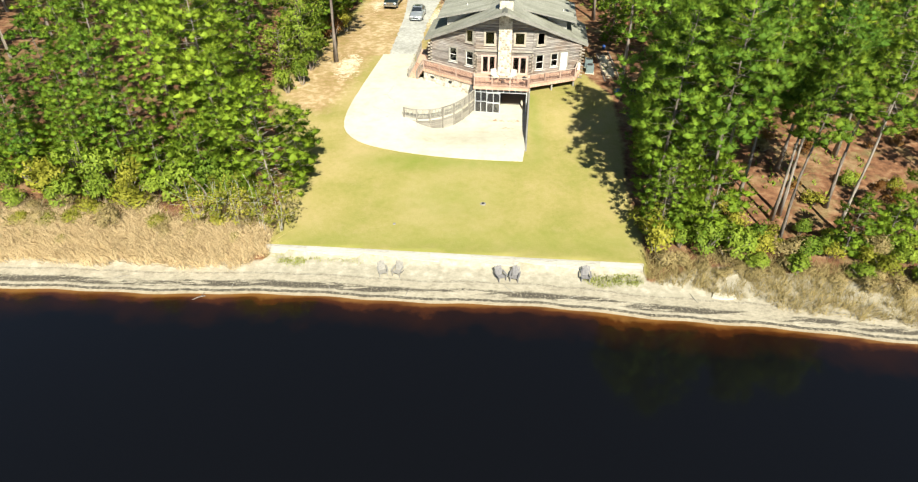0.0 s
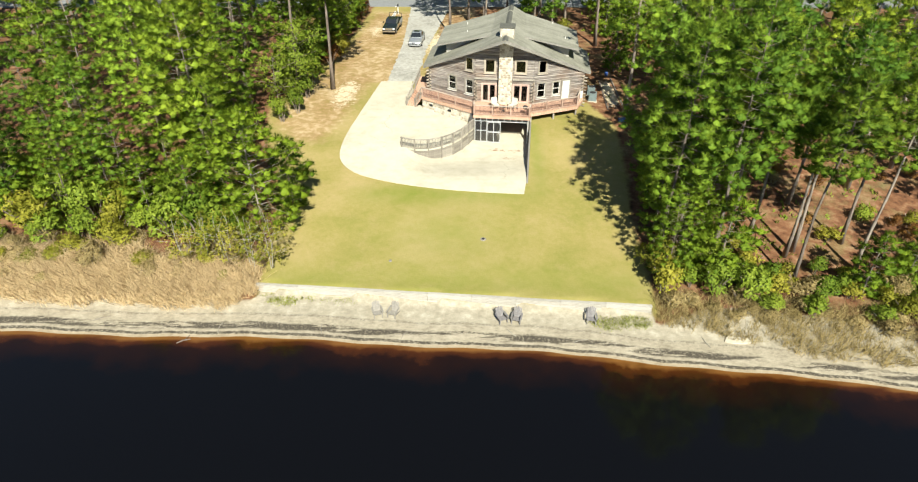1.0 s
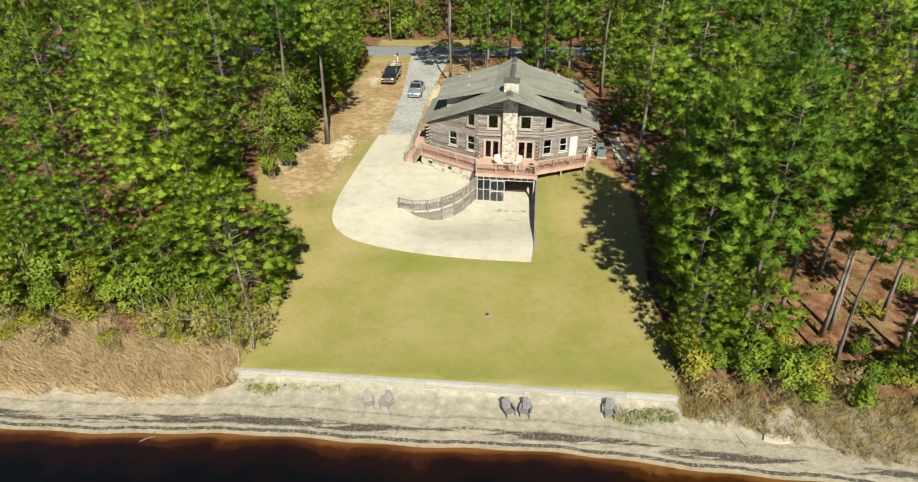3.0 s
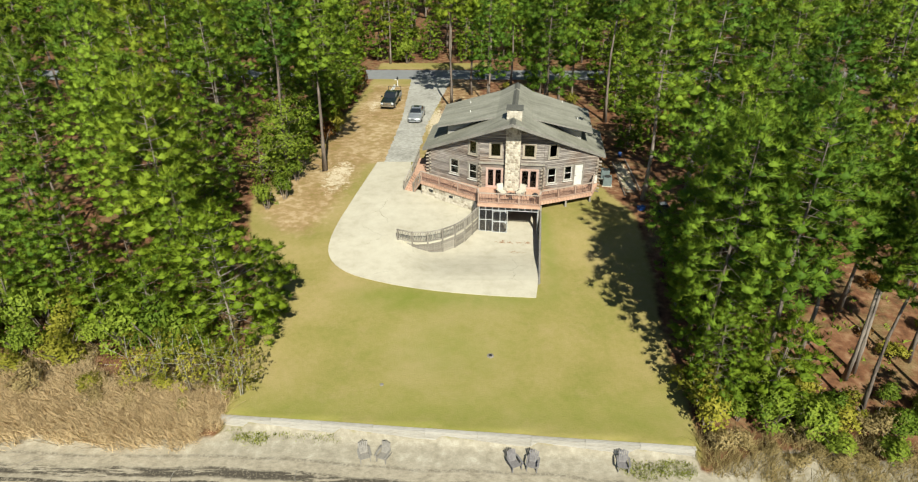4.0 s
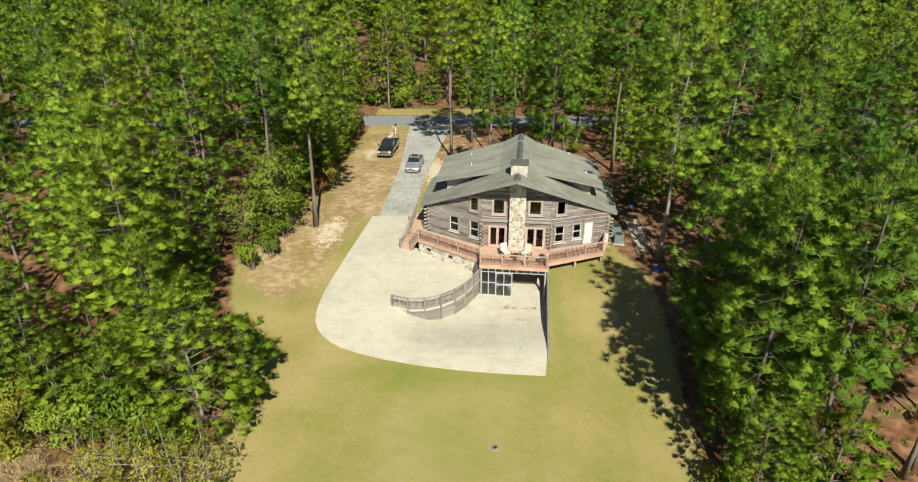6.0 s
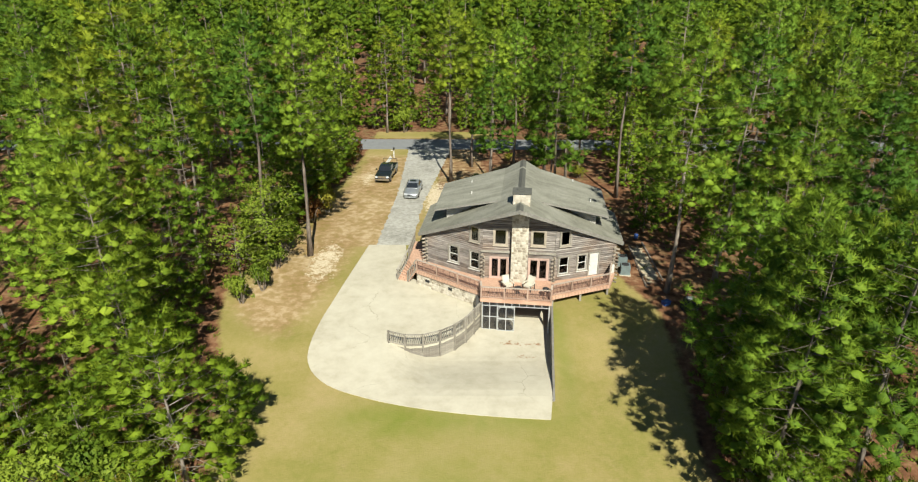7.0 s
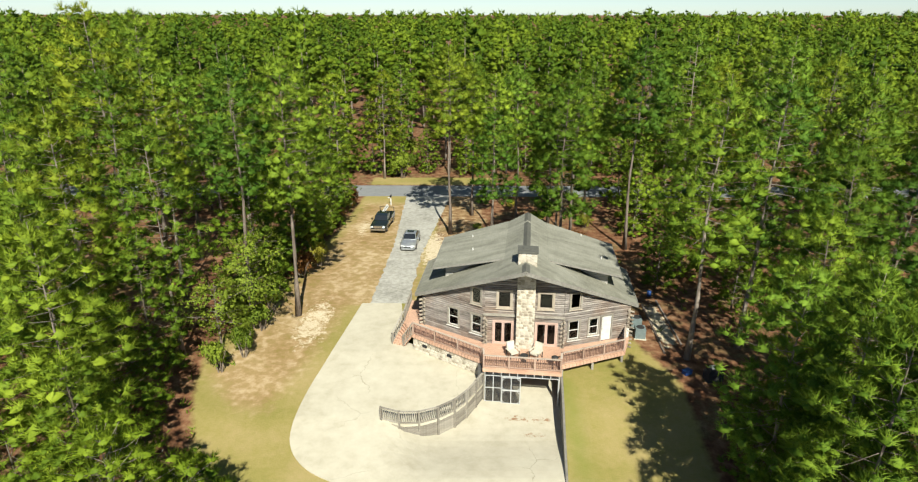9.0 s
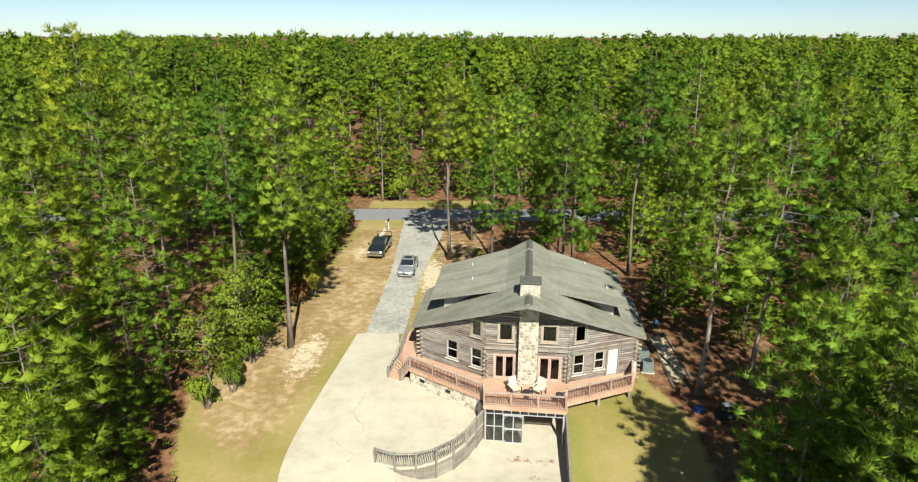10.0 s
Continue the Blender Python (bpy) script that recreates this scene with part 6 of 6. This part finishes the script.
for i in range(7):
    x = -24 + 40 * i / 6 + r.uniform(-2, 2)
    y = float(shore(x)) + r.uniform(1.0, 2.6)
    st = thing("stick", "bare grey drift stick on the sand", "driftwood", on_ground(x, y, r.uniform(0, 180), 0.03), "sticks on the beach")
    part("stem", MB().tube([(-0.5, 0, 0), (0, 0.05, 0.03), (0.55, -0.04, 0.0)], [0.018, 0.025, 0.01], 5), M_GREYWOOD, st)
# lawn
wc = thing("well_cover", "small pale ring round a dark pipe in the lawn", "cover", on_ground(1.95, 42.97))
rb = MB().tube([(0, 0, -0.03), (0, 0, 0.02), (0, 0, 0.03)], [0.24, 0.23, 0.19], 18)
part("ring", rb, M_GREYWOOD, wc)
part("pipe", MB().tube([(0, 0, -0.05), (0, 0, 0.07)], [0.12, 0.11], 10), M_TYRE, wc)
vc = thing("valve_cover", "small dark round valve cover in the lawn", "cover", on_ground(-5.03, 40.35))
part("lid", MB().tube([(0, 0, -0.05), (0, 0, 0.02), (0, 0, 0.03)], [0.13, 0.13, 0.1], 12), M_BLOCK, vc)

# ---- deck furniture ----
def deck_chair(m):
    ch = thing("patio_armchair", "cream cushioned patio armchair on the deck", "chair", m, "patio chairs on the deck")
    part("seat_cushion", MB().box(-0.3, 0.3, -0.32, 0.3, 0.34, 0.48).box(-0.26, 0.26, -0.35, -0.321, 0.36, 0.46), M_CLOTH, ch)
    part("back_cushion", MB().box(-0.3, 0.3, -0.07, 0.07, 0, 0.62, pose(0, 0.3, 0.46, -14)), M_CLOTH, ch)
    for s in (-1, 1):
        part("arm", MB().box(-0.05, 0.05, -0.36, 0.34, 0.56, 0.62, pose(s * 0.37, 0, 0)), M_CLOTH, ch)
        for y in (-0.3, 0.3):
            part("leg", MB().box(-0.025, 0.025, -0.025, 0.025, 0, 0.56, pose(s * 0.36, y, 0)), M_TYRE, ch)
    return ch


c1 = deck_chair(HOUSE_M @ pose(-0.72, 1.1, DECK, 0, 0, 32))
copy_thing(c1, HOUSE_M @ pose(0.95, 1.15, DECK, 0, 0, -32))
tb = thing("side_table", "small dark round patio table on the deck", "table", HOUSE_M @ pose(0.1, 0.6, DECK))
part("top", MB().tube([(0, 0, 0.44), (0, 0, 0.47)], [0.3, 0.3], 18), M_TYRE, tb)
part("stem", MB().tube([(0, 0, 0.02), (0, 0, 0.44)], [0.03, 0.03], 8), M_TYRE, tb)
part("foot", MB().tube([(0, 0, 0), (0, 0, 0.03)], [0.2, 0.18], 14), M_TYRE, tb)
gr = thing("grill", "small black kettle grill at the deck rail", "grill", HOUSE_M @ pose(2.25, -0.1, DECK))
part("bowl", MB().tube([(0, 0, 0.6), (0, 0, 0.72), (0, 0, 0.86), (0, 0, 0.98)], [0.12, 0.24, 0.25, 0.08], 12), M_TYRE, gr, smooth=True)
for i in range(3):
    a = 2.094 * i
    part("leg", MB().tube([(math.cos(a) * 0.12, math.sin(a) * 0.12, 0.62), (math.cos(a) * 0.26, math.sin(a) * 0.26, 0)], [0.015, 0.015], 5), M_TYRE, gr)
# air conditioners beside the house
def ac_unit(m):
    a = thing("air_conditioner", "grey-green outdoor air conditioner on bare ground", "air conditioner", m, "air conditioners")
    part("base", MB().box(-0.48, 0.48, -0.48, 0.48, -0.05, 0.08), M_CONCRETE, a)
    part("case", MB().box(-0.4, 0.4, -0.4, 0.4, 0.08, 0.92), M_AC, a)
    for k in range(9):
        z = 0.14 + 0.085 * k
        part("louvre", MB().box(-0.41, 0.41, -0.415, 0.415, z, z + 0.03), M_AC, a)
    part("fan_guard", MB().tube([(0, 0, 0.92), (0, 0, 0.95)], [0.33, 0.31], 18), M_TYRE, a)
    return a


p = HOUSE_M @ Vector((9.25, 6.9, 0))
ac = ac_unit(on_ground(p.x, p.y, -8, 0.02))
p = HOUSE_M @ Vector((9.2, 8.6, 0))
copy_thing(ac, on_ground(p.x, p.y, -8, 0.02))
# path edging and clutter under the trees
for a, b in (((16.1, 72.3), (15.45, 63.8)), ((17.6, 73.2), (17.25, 65.3))):
    bd = thing("edging_log", "dark log edging beside a sandy path", "log", None, "path edging")
    za, zb = float(ground_z(*a)), float(ground_z(*b))
    part("log", MB().tube([(*a, za + 0.06), (*b, zb + 0.06)], [0.1, 0.09], 8), M_BARK, bd)
tub = thing("storage_tub", "blue plastic tub on the shaded ground", "tub", on_ground(16.3, 61.2, 25))
part("tub", MB().prism([(-0.3, -0.2), (0.3, -0.2), (0.3, 0.2), (-0.3, 0.2)], 0, 0.3).box(-0.33, 0.33, -0.23, 0.23, 0.3, 0.34), M_BLUE, tub)
tub2 = thing("barrel", "blue plastic barrel behind the house", "barrel", on_ground(17.3, 74.4))
part("barrel", MB().tube([(0, 0, 0), (0, 0, 0.15), (0, 0, 0.35), (0, 0, 0.5)], [0.18, 0.2, 0.2, 0.18], 14), M_BLUE, tub2, smooth=True)
tp = thing("covered_grill", "covered grill with a dark tarp and pale lid", "grill", on_ground(18.0, 60.7, 10))
part("cover", MB().prism([(-0.6, -0.35), (0.6, -0.35), (0.6, 0.35), (-0.6, 0.35)], 0, 0.75).prism([(-0.45, -0.28), (0.45, -0.28), (0.45, 0.28), (-0.45, 0.28)], 0.751, 1.0), M_TYRE, tp)
part("lid", MB().box(-0.3, 0.35, -0.2, 0.2, 1.001, 1.1), M_ALU, tp)
mb_ob = thing("mailbox", "white mailbox post beside the road", "mailbox", on_ground(-9.7, 106.3))
part("post", MB().box(-0.07, 0.07, -0.07, 0.07, -0.1, 1.25), M_WHITE, mb_ob)
part("box", MB().box(-0.11, 0.11, -0.3, 0.28, 1.25, 1.38).tube([(0, -0.3, 1.38), (0, 0.28, 1.38)], [0.11, 0.11], 12), M_TYRE, mb_ob)
part("arm", MB().box(-0.45, -0.07, -0.04, 0.04, 1.05, 1.13), M_WHITE, mb_ob)


# ---- cars ----
def loft(sections):
    """A closed body through cross-sections of equal point count, first to last."""
    mb, n = MB(), len(sections[0])
    for s in sections:
        mb.v += [tuple(p) for p in s]
    for i in range(len(sections) - 1):
        for k in range(n):
            a, b = i * n + k, i * n + (k + 1) % n
            mb.f.append((a, b, b + n, a + n))
    mb.f += [tuple(range(n))[::-1], tuple((len(sections) - 1) * n + k for k in range(n))]
    return mb


def ring(y, half, z0, z1, tuck=0.06, crown=0.03):
    """A body cross-section at y: sills tucked in, shoulders rounded."""
    return [(-half + tuck, y, z0), (half - tuck, y, z0), (half, y, z0 + 0.18), (half, y, z1 - 0.12), (half - 0.10, y, z1), (0, y, z1 + crown), (-half + 0.10, y, z1), (-half, y, z1 - 0.12), (-half, y, z0 + 0.18)]


def wheel(parent, x, y, r):
    t = part("wheel", MB().tube([(x - 0.11, y, r), (x - 0.09, y, r), (x + 0.09, y, r), (x + 0.11, y, r)], [r - 0.04, r, r, r - 0.04], 18), M_TYRE, parent, "black tyre")
    s = 0.112 if x > 0 else -0.112
    part("rim", MB().tube([(x + s * 0.9, y, r), (x + s * 1.05, y, r)], [r * 0.66, r * 0.6], 14), M_RIM, t)


def cabin(parent, rows, body_mat):
    """Glasshouse from (y, half width, base, top) rows, with panes set proud."""
    secs = [[(-w, y, b), (w, y, b), (w - 0.10, y, t - 0.06), (w - 0.2, y, t), (-w + 0.2, y, t), (-w + 0.10, y, t - 0.06)] for y, w, b, t in rows]
    return part("cabin", loft(secs), body_mat, parent)


def sedan(m):
    """Front towards -y."""
    c = thing("sedan", "silver sedan parked on the gravel driveway", "car", m)
    body = part("body", loft([ring(-2.38, 0.70, 0.32, 0.58), ring(-2.2, 0.82, 0.24, 0.70), ring(-1.5, 0.90, 0.2, 0.86), ring(-0.8, 0.91, 0.2, 0.95), ring(0.9, 0.91, 0.2, 0.98), ring(1.7, 0.90, 0.22, 1.02), ring(2.25, 0.84, 0.28, 0.96), ring(2.4, 0.74, 0.36, 0.82)]), M_SILVER, c, smooth=True)
    roof = [(-0.95, 0.80, 0.9, 0.98), (-0.25, 0.76, 0.92, 1.40), (0.4, 0.74, 0.92, 1.46), (1.0, 0.74, 0.94, 1.42), (1.85, 0.76, 0.96, 1.04)]
    cabin(c, roof, M_SILVER)
    part("windscreen", MB().add([(-0.7, -0.93, 1.0), (0.7, -0.93, 1.0), (0.6, -0.3, 1.40), (-0.6, -0.3, 1.40), (-0.7, -0.9, 0.97), (0.7, -0.9, 0.97), (0.6, -0.27, 1.37), (-0.6, -0.27, 1.37)], [(0, 1, 2, 3), (7, 6, 5, 4), (0, 4, 5, 1), (1, 5, 6, 2), (2, 6, 7, 3), (3, 7, 4, 0)]), M_CARGLASS, c, "dark windscreen")
    part("rear_window", MB().add([(-0.58, 1.06, 1.42), (0.58, 1.06, 1.42), (0.66, 1.75, 1.1), (-0.66, 1.75, 1.1), (-0.58, 1.03, 1.39), (0.58, 1.03, 1.39), (0.66, 1.72, 1.07), (-0.66, 1.72, 1.07)], [(0, 1, 2, 3), (7, 6, 5, 4), (0, 4, 5, 1), (1, 5, 6, 2), (2, 6, 7, 3), (3, 7, 4, 0)]), M_CARGLASS, c)
    part("sunroof", MB().box(-0.38, 0.38, 0.1, 0.7, 1.455, 1.475), M_CARGLASS, c)
    for s in (-1, 1):
        part("side_window", MB().add([(s * 0.80, -0.6, 1.0), (s * 0.77, 1.4, 1.03), (s * 0.67, 0.95, 1.36), (s * 0.69, -0.2, 1.36), (s * 0.78, -0.6, 1.0), (s * 0.75, 1.4, 1.03), (s * 0.65, 0.95, 1.36), (s * 0.67, -0.2, 1.36)], [(0, 1, 2, 3), (7, 6, 5, 4), (0, 4, 5, 1), (1, 5, 6, 2), (2, 6, 7, 3), (3, 7, 4, 0)]), M_CARGLASS, c)
        part("mirror", MB().box(-0.09, 0.09, -0.07, 0.07, 0, 0.12, pose(s * 0.98, -0.62, 0.98)), M_SILVER, c)
        part("headlight", MB().box(-0.2, 0.2, -0.06, 0.1, 0, 0.13, pose(s * 0.58, -2.27, 0.58, 0, 0, s * 14)), M_LAMP, c)
        for y in (-1.45, 1.4):
            wheel(c, s * 0.82, y, 0.33)
    part("grille", MB().box(-0.36, 0.36, -2.42, -2.36, 0.44, 0.58), M_TYRE, c)
    part("bumper", MB().box(-0.7, 0.7, -2.43, -2.35, 0.26, 0.38), M_SILVER, c)
    return c


def truck(m):
    """Front towards -y."""
    c = thing("pickup_truck", "dark green pickup truck with pale pipes in its bed", "truck", m)
    part("body", loft([ring(-2.8, 0.86, 0.5, 0.95), ring(-2.65, 0.94, 0.45, 1.08), ring(-1.4, 0.98, 0.42, 1.18), ring(-1.3, 0.98, 0.42, 1.2), ring(0.75, 0.98, 0.42, 1.2)]), M_GREENBLACK, c, smooth=True)
    bed = MB().box(-0.97, 0.97, 0.78, 2.8, 0.48, 0.75)
    for s in (-1, 1):
        bed.box(min(s * 0.86, s * 0.98), max(s * 0.86, s * 0.98), 0.78, 2.8, 0.751, 1.22)
    bed.box(-0.859, 0.859, 2.7, 2.8, 0.751, 1.2)
    part("bed", bed, M_GREENBLACK, c)
    cabin(c, [(-1.25, 0.90, 1.12, 1.2), (-0.75, 0.86, 1.14, 1.72), (-0.1, 0.84, 1.14, 1.80), (0.62, 0.84, 1.14, 1.78), (0.75, 0.88, 1.14, 1.3)], M_GREENBLACK)
    part("windscreen", MB().add([(-0.8, -1.24, 1.23), (0.8, -1.24, 1.23), (0.68, -0.79, 1.7), (-0.68, -0.79, 1.7), (-0.8, -1.2, 1.2), (0.8, -1.2, 1.2), (0.68, -0.75, 1.67), (-0.68, -0.75, 1.67)], [(0, 1, 2, 3), (7, 6, 5, 4), (0, 4, 5, 1), (1, 5, 6, 2), (2, 6, 7, 3), (3, 7, 4, 0)]), M_CARGLASS, c, "dark windscreen")
    for s in (-1, 1):
        part("side_window", MB().box(-0.012, 0.012, -0.65, 0.55, 1.26, 1.66, pose(s * 0.86, 0, 0, 0, -s * 6)), M_CARGLASS, c)
        part("mirror", MB().box(-0.1, 0.1, -0.06, 0.06, 0, 0.2, pose(s * 1.09, -0.95, 1.2)), M_GREENBLACK, c)
        part("headlight", MB().box(-0.15, 0.15, -0.04, 0.05, 0, 0.2, pose(s * 0.72, -2.8, 0.76)), M_LAMP, c)
        for y in (-1.85, 1.75):
            wheel(c, s * 0.86, y, 0.39)
        part("rack_post", MB().box(-0.03, 0.03, -0.03, 0.03, 1.2, 1.75, pose(s * 0.9, 2.6, 0)), M_TYRE, c)
    part("rack_bar", MB().box(-0.93, 0.93, 2.57, 2.63, 1.75, 1.8), M_TYRE, c)
    part("grille", MB().box(-0.5, 0.5, -2.88, -2.8, 0.72, 1.0), M_CHROME, c)
    part("bumper", MB().box(-0.92, 0.92, -2.98, -2.84, 0.46, 0.66), M_CHROME, c, "chrome bumper")
    return c


def car_z(x, y):
    return float(land(x, y)) + 0.04


sedan(pose(-5.75, 89.6, car_z(-5.75, 89.6), 0, 0, -4))
truck(pose(-9.7, 96.4, car_z(-9.7, 96.4), 0, 0, -6))
pipes = thing("pipe_bundle", "pale plastic pipes sticking out of the truck bed", "pipes", pose(-9.9, 98.4, car_z(-9.7, 96.4) + 0.8, 0, 0, -8))
for i, (x, z) in enumerate(((-0.25, 0.1), (0.0, 0.1), (-0.12, 0.3))):
    part("pipe", MB().tube([(x, -1.0, z), (x + 0.05, 2.6, z + 0.35)], [0.1, 0.1], 10), M_WHITE, pipes)

# ---- stones of the chimney and the foundation wall ----
lay_stones(chimney, pose(CH0, CHF, 0), CH1 - CH0, 2.16, 9.76, 2, 0.22)
lay_stones(chimney, pose(CH0, 3.35, 0, 0, 0, -90), 1.05, 8.6, 9.76, 5, 0.27)
lay_stones(skirt, pose(0, 0, 0), len_s, 0.72, DECK - 0.35, 3, 0.22)
